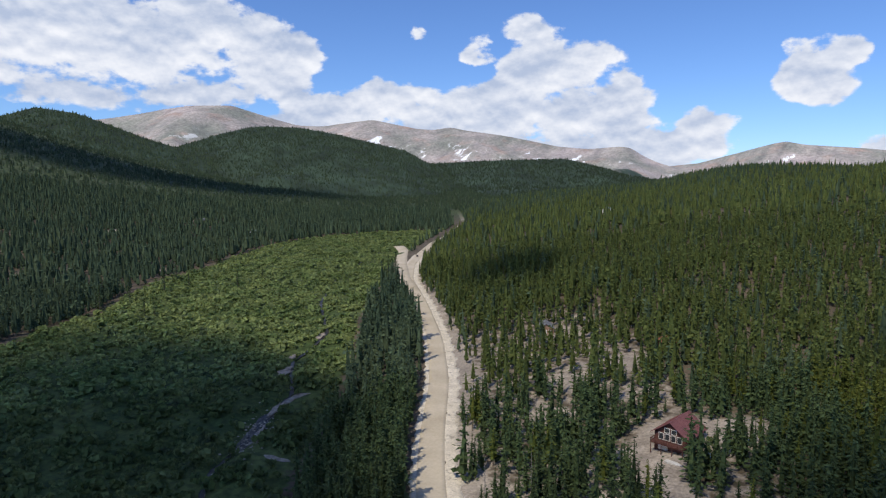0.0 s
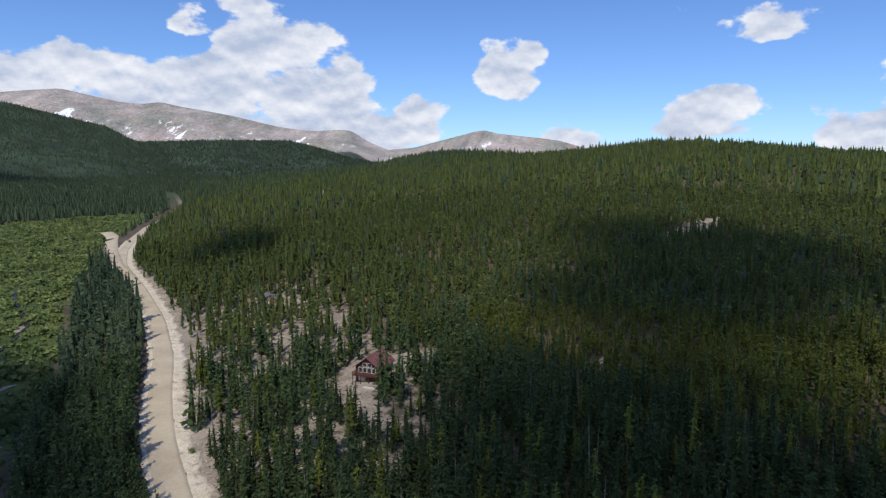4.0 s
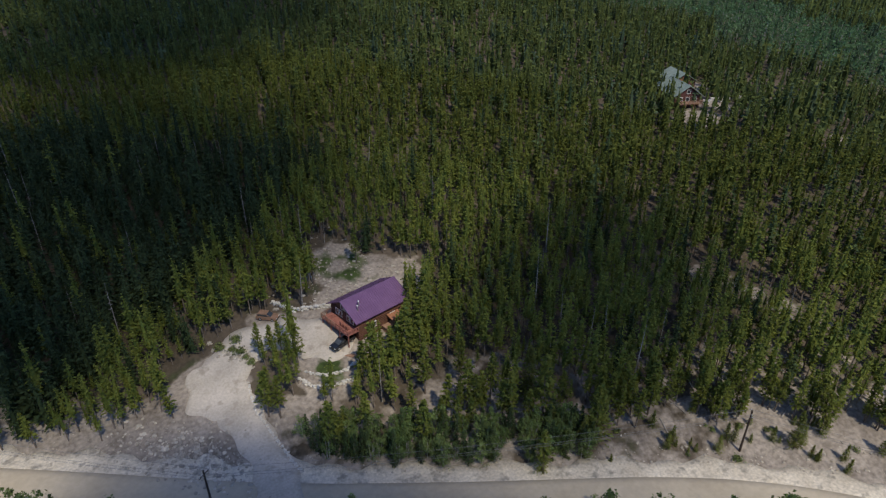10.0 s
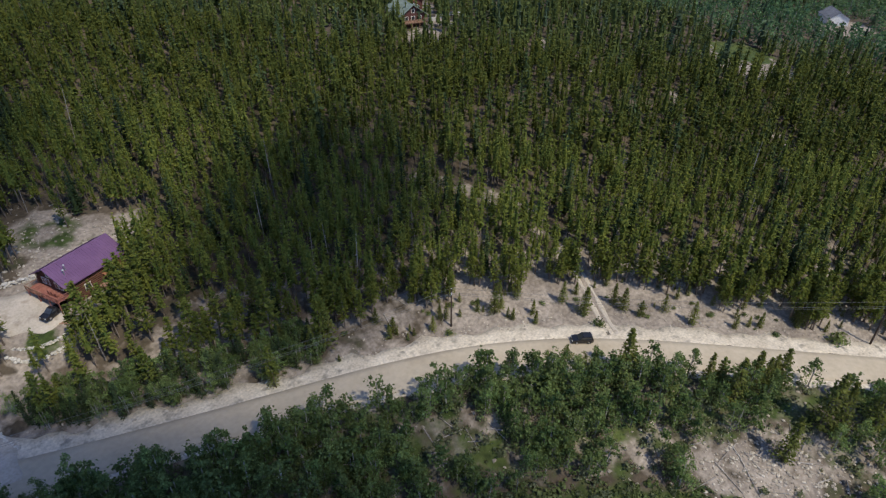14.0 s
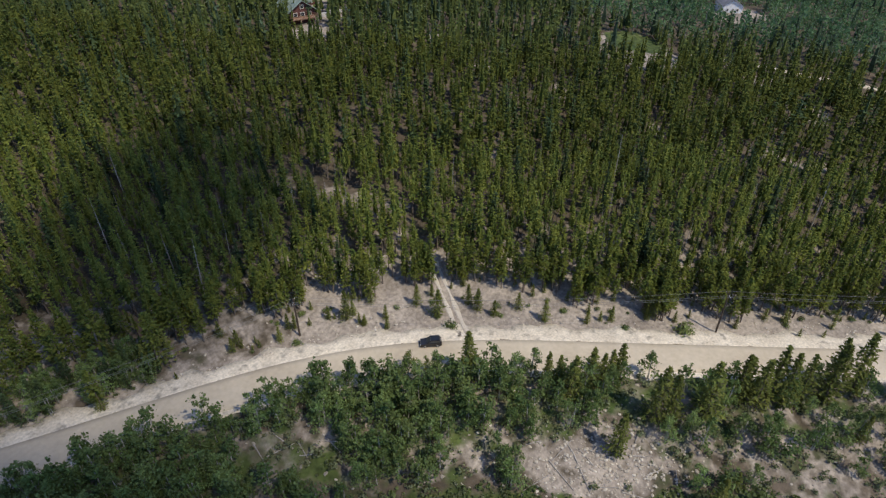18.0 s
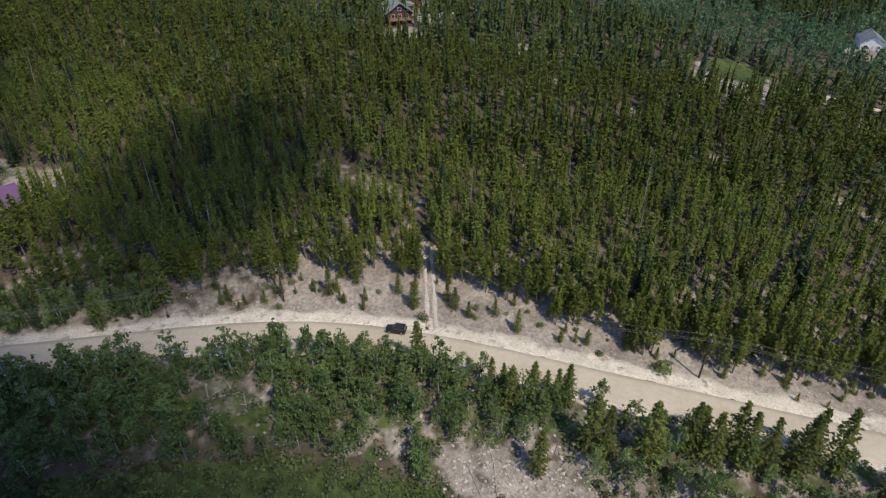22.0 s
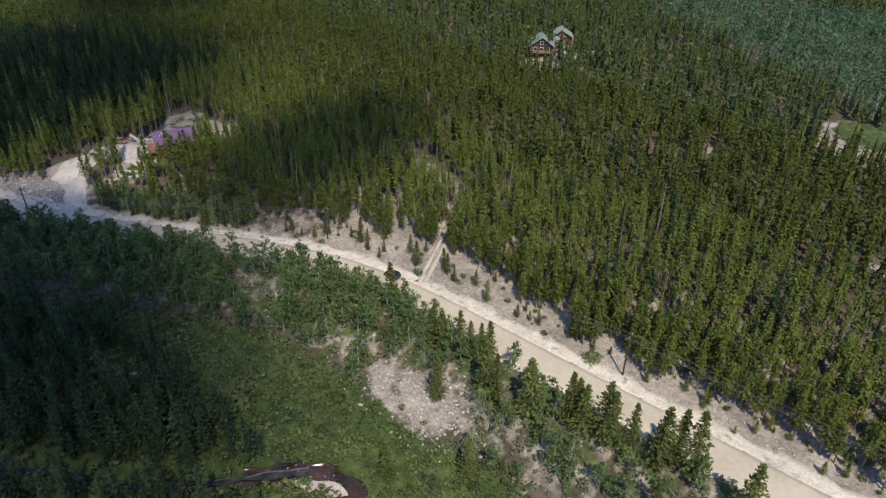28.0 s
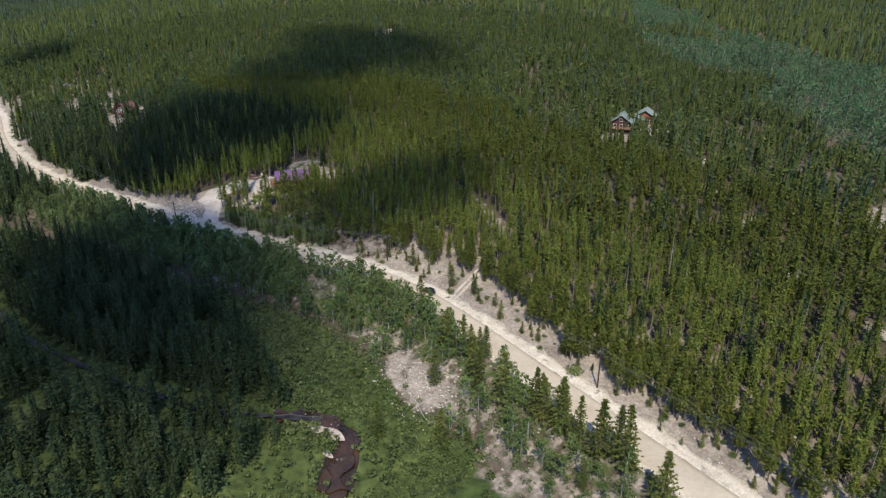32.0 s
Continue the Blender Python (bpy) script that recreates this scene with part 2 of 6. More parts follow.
hazed_spruce = leaf("hazed_spruce_needles", (0.050, 0.078, 0.046), (0.078, 0.106, 0.057), 0.03, 0.8, 9.0, coords="World", wobble=0.25, spec=0.1)
bark = mat("bark", (0.11, 0.085, 0.065), (0.19, 0.155, 0.125), 1.5, 0.9, 6, bump=0.4, wobble=0.2)
pale_bark = mat("aspen_bark", (0.26, 0.25, 0.21), (0.38, 0.36, 0.31), 1.5, 0.8, 6, c=(0.1, 0.09, 0.08))
deadwood = mat("weathered_wood", (0.22, 0.195, 0.17), (0.33, 0.30, 0.265), 2.0, 0.85, 6, wobble=0.2)
pole_wood = mat("creosoted_wood", (0.045, 0.032, 0.024), (0.075, 0.055, 0.042), 1.5, 0.85, 6, bump=0.3)
gravel = mat("road_gravel", (0.42, 0.355, 0.262), (0.50, 0.43, 0.325), 0.08, 0.9, 14, bump=0.15, coords="World", grain=0.09)
shoulder_mat = mat("road_shoulder", (0.51, 0.445, 0.35), (0.63, 0.56, 0.45), 0.25, 0.92, 9, bump=0.6, coords="World", c=(0.30, 0.27, 0.22))
drive_mat = mat("driveway_gravel", (0.42, 0.37, 0.305), (0.52, 0.46, 0.385), 0.2, 0.92, 12, bump=0.25, coords="World", grain=0.15, c=(0.36, 0.31, 0.25))
rock = mat("granite", (0.26, 0.225, 0.18), (0.46, 0.41, 0.335), 0.8, 0.85, 5, bump=0.5, wobble=0.25)
purple_metal = mat("purple_roof_metal", (0.128, 0.066, 0.142), (0.152, 0.082, 0.168), 0.4, 0.45, 5, spec=0.3, grain=0.08)
maroon_roof = mat("maroon_roof", (0.155, 0.062, 0.062), (0.20, 0.085, 0.082), 0.5, 0.6, 6)
green_roof = mat("green_roof", (0.19, 0.235, 0.205), (0.25, 0.30, 0.262), 0.4, 0.8, 6, spec=0.08)
rust_roof = mat("rust_roof", (0.26, 0.11, 0.06), (0.33, 0.15, 0.08), 0.5, 0.7, 6)
grey_roof = mat("grey_roof", (0.13, 0.135, 0.145), (0.20, 0.20, 0.21), 0.5, 0.7, 6)
logs = mat("stained_logs", (0.085, 0.038, 0.024), (0.13, 0.060, 0.037), 0.8, 0.65, 5, bump=0.2)
dark_logs = mat("dark_stained_siding", (0.085, 0.035, 0.028), (0.12, 0.05, 0.04), 0.8, 0.65, 5, bump=0.2)
deck_wood = mat("deck_boards", (0.235, 0.14, 0.09), (0.32, 0.195, 0.13), 0.8, 0.7, 6, wobble=0.15)
red_deck = mat("red_deck_boards", (0.24, 0.095, 0.07), (0.30, 0.125, 0.095), 0.8, 0.7, 6, wobble=0.15)
trim_paint = mat("pale_trim", (0.60, 0.57, 0.52), (0.70, 0.67, 0.62), 1.0, 0.6, 6)
concrete = mat("concrete", (0.45, 0.43, 0.40), (0.55, 0.53, 0.50), 0.6, 0.85, 8)
black_paint = mat("black_car_paint", (0.012, 0.013, 0.016), (0.018, 0.019, 0.022), 1.0, 0.22, 5, spec=0.6)
blue_paint = mat("blue_tarp", (0.05, 0.14, 0.42), (0.08, 0.19, 0.50), 1.0, 0.6, 5)
rubber = mat("rubber", (0.02, 0.02, 0.02), (0.03, 0.03, 0.03), 3, 0.9, 5)
steel = mat("galvanised_steel", (0.45, 0.46, 0.47), (0.6, 0.6, 0.6), 2, 0.4, 5, metal=0.8)
sage_leaf = leaf("sage_leaves", (0.13, 0.155, 0.075), (0.20, 0.215, 0.115), 0.3, 0.7, 6.0, coords="World", wobble=0.25, spec=0.2)
wire_mat = mat("cable", (0.13, 0.13, 0.13), (0.18, 0.18, 0.18), 3, 0.5, 4)
glass = mat("window_glass", (0.03, 0.035, 0.04), (0.05, 0.055, 0.06), 0.6, 0.08, 4, spec=0.8)
white_paint = mat("white_paint", (0.72, 0.72, 0.70), (0.80, 0.80, 0.78), 1.0, 0.5, 5)
light_blue = mat("pale_blue_paint", (0.40, 0.52, 0.66), (0.48, 0.60, 0.72), 1.0, 0.4, 5)
water_mat = mat("stream_water", (0.016, 0.011, 0.007), (0.062, 0.034, 0.019), 0.12, 0.12, 12, bump=0.25, coords="World", spec=0.6)
creek_mat = mat("creek_water", (0.018, 0.017, 0.018), (0.06, 0.055, 0.055), 0.6, 0.4, 6, bump=0.5, coords="World", spec=0.25)
creek_gravel = mat("creek_gravel", (0.17, 0.145, 0.12), (0.34, 0.29, 0.24), 0.5, 0.9, 6, bump=0.5, coords="World")
young_needles = leaf("young_pine_needles", (0.145, 0.178, 0.046), (0.205, 0.222, 0.060), 0.3, 0.75, 7.0, through_=0.5, coords="World", wobble=0.25, spec=0.15)
pale_stone = mat("pale_wall_stone", (0.42, 0.39, 0.34), (0.58, 0.55, 0.49), 0.8, 0.85, 5, bump=0.4, wobble=0.15)
sand_mat = mat("stream_sand", (0.40, 0.33, 0.28), (0.50, 0.42, 0.36), 0.3, 0.9, 9, bump=0.4, coords="World")


def ground_material():
    m, t, p, col, noisy, mixed, ranged = material("forest_floor", (0.066, 0.052, 0.034), (0.125, 0.098, 0.072), 0.07, 0.95, 16, bump=0.7, coords="World", c=(0.056, 0.060, 0.028))

    def attr(name):
        n = t.nodes.new("ShaderNodeAttribute")
        n.attribute_name = name
        return n.outputs["Fac"]

    def ragged(name, s):
        ad = t.nodes.new("ShaderNodeMath")
        ad.operation = "ADD"
        t.links.new(attr(name), ad.inputs[0])
        t.links.new(ranged(noisy(s, 5, 5.0), 0.3, 0.7, -0.35, 0.35), ad.inputs[1])
        return ranged(ad.outputs[0], 0.35, 0.65)

    grass = mixed(ranged(noisy(0.05, 5), 0.35, 0.65), (0.042, 0.068, 0.017), (0.082, 0.106, 0.030))
    grass = mixed(1.0, grass, mixed(ranged(noisy(0.45, 6), 0.32, 0.68), (0.5, 0.52, 0.5), (1.35, 1.32, 1.3)), "MULTIPLY")
    bare = mixed(ranged(noisy(0.15, 5, 2), 0.35, 0.65), (0.225, 0.190, 0.156), (0.355, 0.305, 0.252))
    bare = mixed(1.0, bare, mixed(ranged(noisy(1.3, 5, 8), 0.3, 0.7), (0.65, 0.64, 0.62), (1.25, 1.25, 1.25)), "MULTIPLY")
    wood = mixed(ranged(noisy(0.02, 6), 0.35, 0.65), (0.034, 0.052, 0.024), (0.055, 0.075, 0.030))
    wood = mixed(1.0, wood, mixed(ranged(noisy(0.13, 6, 4), 0.35, 0.65), (0.45, 0.45, 0.45), (1.45, 1.45, 1.45)), "MULTIPLY")
    col = mixed(ragged("bare", 0.3), col, bare)
    col = mixed(ragged("grass", 0.2), col, grass)
    col = mixed(attr("far_wood"), col, wood)
    t.links.new(col, p.inputs["Base Color"])
    return m


floor_mat = ground_material()


def mountain_material(name, low, high, tree, snow):
    """Bare alpine slopes: tundra and scree; forest to the timber line (by the height stored in timber), snow in patches."""
    m, t, p, col, noisy, mixed, ranged = material(name, low, high, 0.003, 0.95, 22, coords="World", c=(0.37, 0.285, 0.245), grain=0.34)

    def attr(q):
        n = t.nodes.new("ShaderNodeAttribute")
        n.attribute_name = q
        return n.outputs["Fac"]

    def summed(x, y):
        ad = t.nodes.new("ShaderNodeMath")
        ad.operation = "ADD"
        t.links.new(x, ad.inputs[0])
        t.links.new(y, ad.inputs[1])
        return ad.outputs[0]

    def streaks():
        """Gullies and scree that run down the slope."""
        mv = t.nodes.new("ShaderNodeVectorMath")
        mv.operation = "MULTIPLY"
        mv.inputs[1].default_value = (1.0, 0.3, 0.12)
        t.links.new(t.nodes.new("ShaderNodeNewGeometry").outputs["Position"], mv.inputs[0])
        n = t.nodes.new("ShaderNodeTexNoise")
        n.inputs["Scale"].default_value, n.inputs["Detail"].default_value = 0.016, 11
        n.inputs["Roughness"].default_value = 0.68
        t.links.new(mv.outputs[0], n.inputs["Vector"])
        return n.outputs["Fac"]

    wood = mixed(ranged(noisy(0.012, 6), 0.35, 0.65), (tree[0] * 0.6, tree[1] * 0.6, tree[2] * 0.6), (tree[0] * 1.3, tree[1] * 1.3, tree[2] * 1.3))
    edge = summed(attr("timber"), ranged(noisy(0.006, 6, 5), 0.3, 0.7, -0.35, 0.35))
    col = mixed(ranged(edge, 0.42, 0.58), col, wood)
    if snow:
        drift = summed(attr("snow"), ranged(streaks(), 0.36, 0.64, -0.5, 0.5))
        col = mixed(ranged(drift, 0.72, 0.80), col, (0.78, 0.80, 0.83))
    col = mixed(1.0, col, mixed(ranged(streaks(), 0.3, 0.7), (0.66, 0.68, 0.72), (1.28, 1.26, 1.24)), "MULTIPLY")
    t.links.new(col, p.inputs["Base Color"])
    return m


alpine = mountain_material("alpine_slope", (0.225, 0.232, 0.20), (0.42, 0.365, 0.345), (0.04, 0.062, 0.045), True)
wooded = mountain_material("wooded_slope", (0.20, 0.17, 0.14), (0.28, 0.24, 0.2), (0.030, 0.050, 0.030), False)

# ---- the lie of the land: u runs up the valley, v across it towards the hill ----
ROAD_U = [-900, -400, -180, -110, -90, -68, -46, -26, -8, 16, 43, 75, 110, 148, 200, 240, 280, 347, 428, 523, 600, 680, 769, 1000]
ROAD_V = [95, 90, 88, 88, 88.3, 86, 79, 68.5, 60, 49, 40, 28, 13, 5, 1, 1.5, 4, 2, -6.6, -20, -21, -14, -2, 40]
GRADE_U = [-900, -600, -180, -81, 20, 140, 280, 700, 1200, 2500, 5200]
GRADE_Z = [-45, -25, -6.2, -0.3, 1, 5, 9, 19, 35, 80, 150]
FINE_U = np.arange(-1000.0, 5400.0, 4.0)


def softened(us, vs, width):
    k = np.exp(-0.5 * (np.arange(-12, 13) * 4.0 / width) ** 2)
    k /= k.sum()
    y = np.interp(FINE_U, us, vs)
    return np.convolve(np.pad(y, 12, mode="edge"), k, mode="valid")


FINE_V, FINE_Z = softened(ROAD_U, ROAD_V, 10), softened(GRADE_U, GRADE_Z, 16)


def road_v(u):
    return np.interp(u, FINE_U, FINE_V)


def road_z(u):
    return np.interp(u, FINE_U, FINE_Z)


def ramp(x, a, b):
    t = np.clip((x - a) / (b - a), 0, 1)
    return t * t * (3 - 2 * t)


# knolls and saddles of the hill's back: u, v, rise
KNOLLS = [(380, 720, -4.5), (380, 900, -8.3), (380, 1100, -7.4), (380, 1320, -6.4), (560, 720, -9.5), (560, 900, -13.2), (560, 1100, -12.3), (560, 1320, -8.7), (740, 420, -6.2), (740, 560, -3.9), (740, 720, 4.4), (740, 900, -4.4),
          (740, 1100, -2.4), (920, 420, -6.3), (920, 560, -6.3), (920, 720, -9.0), (1100, 420, -6.3), (1100, 560, 12.6), (1100, 720, -9.2), (1280, 420, -12.6), (1280, 560, 14.5)]


def height(u, v):
    """Ground height at u along the valley and v across it."""
    u, v = np.asarray(u, float), np.asarray(v, float)
    d = v - road_v(u)
    z = road_z(u)
    e = np.maximum(d - 7, 0)
    top = np.interp(u, [-500, -150, 0, 250, 540, 1000, 1600], [14, 20, 32, 62, 92, 105, 60])
    steep = np.interp(u, [-300, -100, 0, 500], [0.26, 0.24, 0.2, 0.26])
    bench = ramp(u, 90, 170) * (1 - ramp(u, 300, 400))
    e = e - 0.5 * np.minimum(e, 80) * bench
    z = z + top * (1 - np.exp(-e * steep / top))
    z = z + 26 * np.exp(-((u - 620) / 420) ** 2 - ((v - 760) / 330) ** 2)
    z = z + 20 * np.exp(-((u - 60) / 500) ** 2 - ((v - 1250) / 420) ** 2)
    z = z - 45 * ramp(u, 1250, 2100) * ramp(d, 30, 200)
    for cu, cv, rise in KNOLLS:
        z = z + rise * np.exp(-((u - cu) ** 2 + (v - cv) ** 2) / 22500)
    f = np.maximum(-d - 7, 0)
    deep = np.interp(u, [-200, -60, 60, 250, 700], [8, 8, 6.5, 5, 3])
    z = z - deep * ramp(f, 0, 30)
    z = z + 0.05 * np.maximum(f - 190, 0) * ramp(f, 190, 420)
    z = z + 230 * np.exp(-((u - 1500) / 1100) ** 2 - ((v + 1500) / 620) ** 2)
    rough = ramp(np.abs(d), 9, 40)
    z = z + rough * (0.9 * np.sin(u * 0.071 + 1.3 * np.sin(v * 0.043)) + 0.7 * np.sin(v * 0.093 + u * 0.031))
    return z


def place(u, v, up=0.0):
    """The point of the world at u, v on the ground, or up metres over it."""
    return (-0.6 * u + 0.8 * v, 0.8 * u + 0.6 * v, float(height(u, v)) + up)


def mesh_from(name, verts, faces, mats, mat_index=None, smooth=False, attrs=None):
    """A mesh from numpy arrays; faces all of one number of corners."""
    me = bpy.data.meshes.new(name)
    verts, faces = np.asarray(verts, np.float32), np.asarray(faces, np.int32)
    me.vertices.add(len(verts))
    me.vertices.foreach_set("co", verts.ravel())
    k = faces.shape[1]
    me.loops.add(faces.size)
    me.loops.foreach_set("vertex_index", faces.ravel())
    me.polygons.add(len(faces))
    me.polygons.foreach_set("loop_start", np.arange(0, faces.size, k, dtype=np.int32))
    for q in mats:
        me.materials.append(q)
    if mat_index is not None:
        me.polygons.foreach_set("material_index", np.asarray(mat_index, np.int32))
    me.polygons.foreach_set("use_smooth", np.full(len(faces), smooth))
    for key, values in (attrs or {}).items():
        me.attributes.new(key, "FLOAT", "POINT").data.foreach_set("value", np.asarray(values, np.float32))
    me.update(calc_edges=True)
    return me


def lattice(nu, nv):
    """Quads of a grid of nu x nv points."""
    i = np.arange((nu - 1) * (nv - 1))
    a = i // (nv - 1) * nv + i % (nv - 1)
    return np.stack([a, a + nv, a + nv + 1, a + 1], 1)


def to_world(u, v, z):
    return np.stack([-0.6 * u + 0.8 * v, 0.8 * u + 0.6 * v, z], -1)


def hills(u, v, s, seed):
    """A cheap smooth waver between -1 and 1."""
    return (np.sin(u * s + 1.7 * np.sin(v * s * 0.83 + seed)) + np.sin(v * s * 1.27 + 1.3 * np.sin(u * s * 0.71 - seed) + 2 * seed)) / 2


DRIVE = [(14, 48.5), (18, 54), (24.8, 57.8), (31.5, 61.5), (38, 64.5)]
YARD = [(40, 67), (40, 75), (35.5, 80), (28, 81.5), (19.5, 81.5)]
TRACK = [(-87.5, 91), (-84, 102), (-80, 114), (-73, 128)]
CUT = [(-73, 128), (-64.5, 130), (-54, 134), (-44, 137)]
STREAM = [(-260, 20), (-180, 22), (-138, 26), (-120, 34), (-111, 43), (-104, 39), (-96, 30), (-86, 18), (-60, 4), (-20, -12), (60, -30), (150, -45), (215, -64), (245, -60), (262, -60),
          (283, -55), (330, -66), (374, -57), (450, -75), (560, -80), (720, -60)]


def off_line(u, v, line):
    """Distance from a broken line."""
    best = np.full(np.shape(u), 1e9)
    for (au, av), (bu, bv) in zip(line, line[1:]):
        du, dv = bu - au, bv - av
        t = np.clip(((u - au) * du + (v - av) * dv) / (du * du + dv * dv), 0, 1)
        best = np.minimum(best, np.hypot(u - au - t * du, v - av - t * dv))
    return best


def in_oval(u, v, cu, cv, ru, rv):
    return np.sqrt(((u - cu) / ru) ** 2 + ((v - cv) / rv) ** 2)


CLEARINGS = [(281, 298, 11, 20), (292, 326, 9, 11), (168, 134, 5, 7), (-53, 31, 8, 4.5), (25, 93, 9.5, 12), (15, 90, 3, 7), (36, 104, 8, 8), (23, 108, 9, 6), (25, 82, 10, 7), (38, 80, 5, 5), (40.5, 64, 8, 7), (35, 50.5, 13, 6.5), (21, 75.5, 7, 5.5), (20.5, 66, 4, 4), (214, 72, 13, 13), (204, 59, 11, 9), (184, 58, 20, 5.5), (212, 90, 9, 7), (-31, 264, 9, 13), (-42, 246, 7, 5), (-38, 231, 8, 8),
             (-161, 234, 15, 22), (-203, 211, 10, 5), (-222, 290, 13, 15), (-207, 190, 7, 6), (-178, 158, 5, 3), (-190, 153, 6, 3), (-84, 232, 4, 5), (-99, 208, 4, 5), (-124, 194, 3, 6), (285, 78, 7, 7), (330, 60, 8, 9), (300, 40, 6, 8), (-150, 172, 2.4, 5), (-190, 232, 3, 9), (-205, 182, 3, 5),
             (-100, 152, 2, 3), (150, 50, 8, 6), (180, 40, 7, 8), (240, 40, 8, 8), (265, 52, 8, 9), (525, 214, 8, 5), (560, 240, 7, 5), (797, -392, 14, 9), (692, -268, 12, 12), (888, -250, 14, 14), (962, -352, 12, 14), (640, -250, 8, 6), (590, -238, 7, 6), (704, 184, 9, 9), (470, 20, 9, 6)]


def clearing(u, v):
    q = np.full(np.shape(u), 9.0)
    for c in CLEARINGS:
        q = np.minimum(q, in_oval(u, v, *c))
    return q


LEFT_EDGE = ([-400, 0, 100, 300, 400, 540, 675, 800, 875, 930, 980, 1200], [-180, -180, -200, -220, -224, -214, -214, -190, -150, -70, 60, 300])
ROAD_EDGE = ([-400, -220, -165, -116, -100, -80, -20, 10, 60, 100], [10, 10, 10.5, 12.5, 17, 17.5, 17, 13, 9, 8])


def meadow(u, v):
    """1 in the open willow ground of the valley."""
    d = v - road_v(u)
    inner = np.interp(u, [-400, -120, -60, -20, 60, 150, 380, 450, 520, 700, 900], [-24, -25, -25, -26, -30, -38, -38, -34, -16, -14, -14])
    edge = np.interp(u, *LEFT_EDGE) + 9 * hills(u, v, 0.03, 1.0)
    return ramp(-(d - inner), 0, 6) * ramp(v - edge, 0, 8)


def build_ground():
    us = np.concatenate([-950 + np.linspace(0, 1, 24) * 640, np.arange(-300, 420, 3.2), 420 + np.linspace(0, 1, 90) ** 1.8 * 4700])
    ds = np.concatenate([-130 - np.linspace(1, 0, 70) ** 2 * 2600, np.arange(-126, -12, 3.0), np.arange(-11, 24, 1.4), np.arange(25, 220, 4.0), 222 + np.linspace(0, 1, 70) ** 2 * 2600])
    u, d = np.meshgrid(us, ds, indexing="ij")
    v = d + road_v(u)
    z = height(u, v)
    z = z - 0.9 * (1 - ramp(off_line(u, v, STREAM), 1.3, 4.0)) - 0.4 * (1 - ramp(off_line(u, v, STREAM[:7]), 2.6, 5.0)) - 0.5 * (1 - ramp(off_line(u, v, [(-108, 22), (-114, 27), (-119, 33), (-124, 42)]), 4.4, 7.0))
    p = to_world(u, v, z).reshape(-1, 3)
    wet = meadow(u, v)
    wet = np.maximum(wet, 1 - ramp(in_oval(u, v, -163, 246, 15, 14), 0.7, 1.0))
    wet = np.maximum(wet, 0.5 * (1 - ramp(in_oval(u, v, 34, 104, 9, 9), 0.6, 1.1)))
    wet = np.maximum(wet, 0.66 * (1 - ramp(in_oval(u, v, 20.6, 75.8, 5.6, 4.2), 0.6, 1.0)))
    bank = (ramp(d, 4, 6) * (1 - ramp(d - np.interp(u, *ROAD_EDGE), 2, 15)))
    bank = bank * (1 - 0.45 * ramp(u, -66, -45) * (1 - ramp(u, 15, 30)))
    bank = np.maximum(bank, 1 - ramp(clearing(u, v), 0.85, 1.15))
    bank = np.maximum(bank, 1 - ramp(off_line(u, v, TRACK[:3]), 1.3, 2.8))
    bank = np.maximum(bank, 0.55 * (1 - ramp(off_line(u, v, CUT), 2.0, 4.5)))
    rubble = 0.76 * (1 - ramp(in_oval(u, v, -110, 64, 16, 7) + 0.25 * hills(u, v, 0.4, 1.0), 0.5, 1.2))
    rubble = np.maximum(rubble, 0.5 * (1 - ramp(in_oval(u, v, -150, 62, 22, 8), 0.5, 1.1)))
    open_wood = (1 - ramp(d, 75, 105)) * ramp(d, 6, 9) * ramp(u, 120, 165) * (1 - ramp(u, 330, 400))
    slope = ramp(d, 6, 9) * (1 - ramp(d, 30, 44)) * (1 - ramp(u, -5, 20))
    left_bank = ramp(-d, 5, 7) * (1 - ramp(-d, 22, 30)) * (1 - ramp(u, 90, 130))
    bank = np.maximum.reduce([bank, rubble, 0.52 * open_wood, 0.45 * slope, 0.62 * (1 - ramp(in_oval(u, v, -8, 80, 15, 10), 0.6, 1.2)), 0.52 * left_bank])
    wet = np.maximum(wet, 0.46 * left_bank) * (1 - rubble)
    far = np.hypot(np.clip(u, -216, 47) - u, v)
    wood = ramp(far, 900, 1300) * (1 - wet)
    me = mesh_from("ground", p, lattice(len(us), len(ds)), [floor_mat], smooth=True, attrs={"grass": wet.ravel(), "bare": bank.ravel(), "far_wood": wood.ravel()})
    return tagged(new("ground", me), "stony forest floor with grassy willow meadow along the valley", "ground", kind="structure")


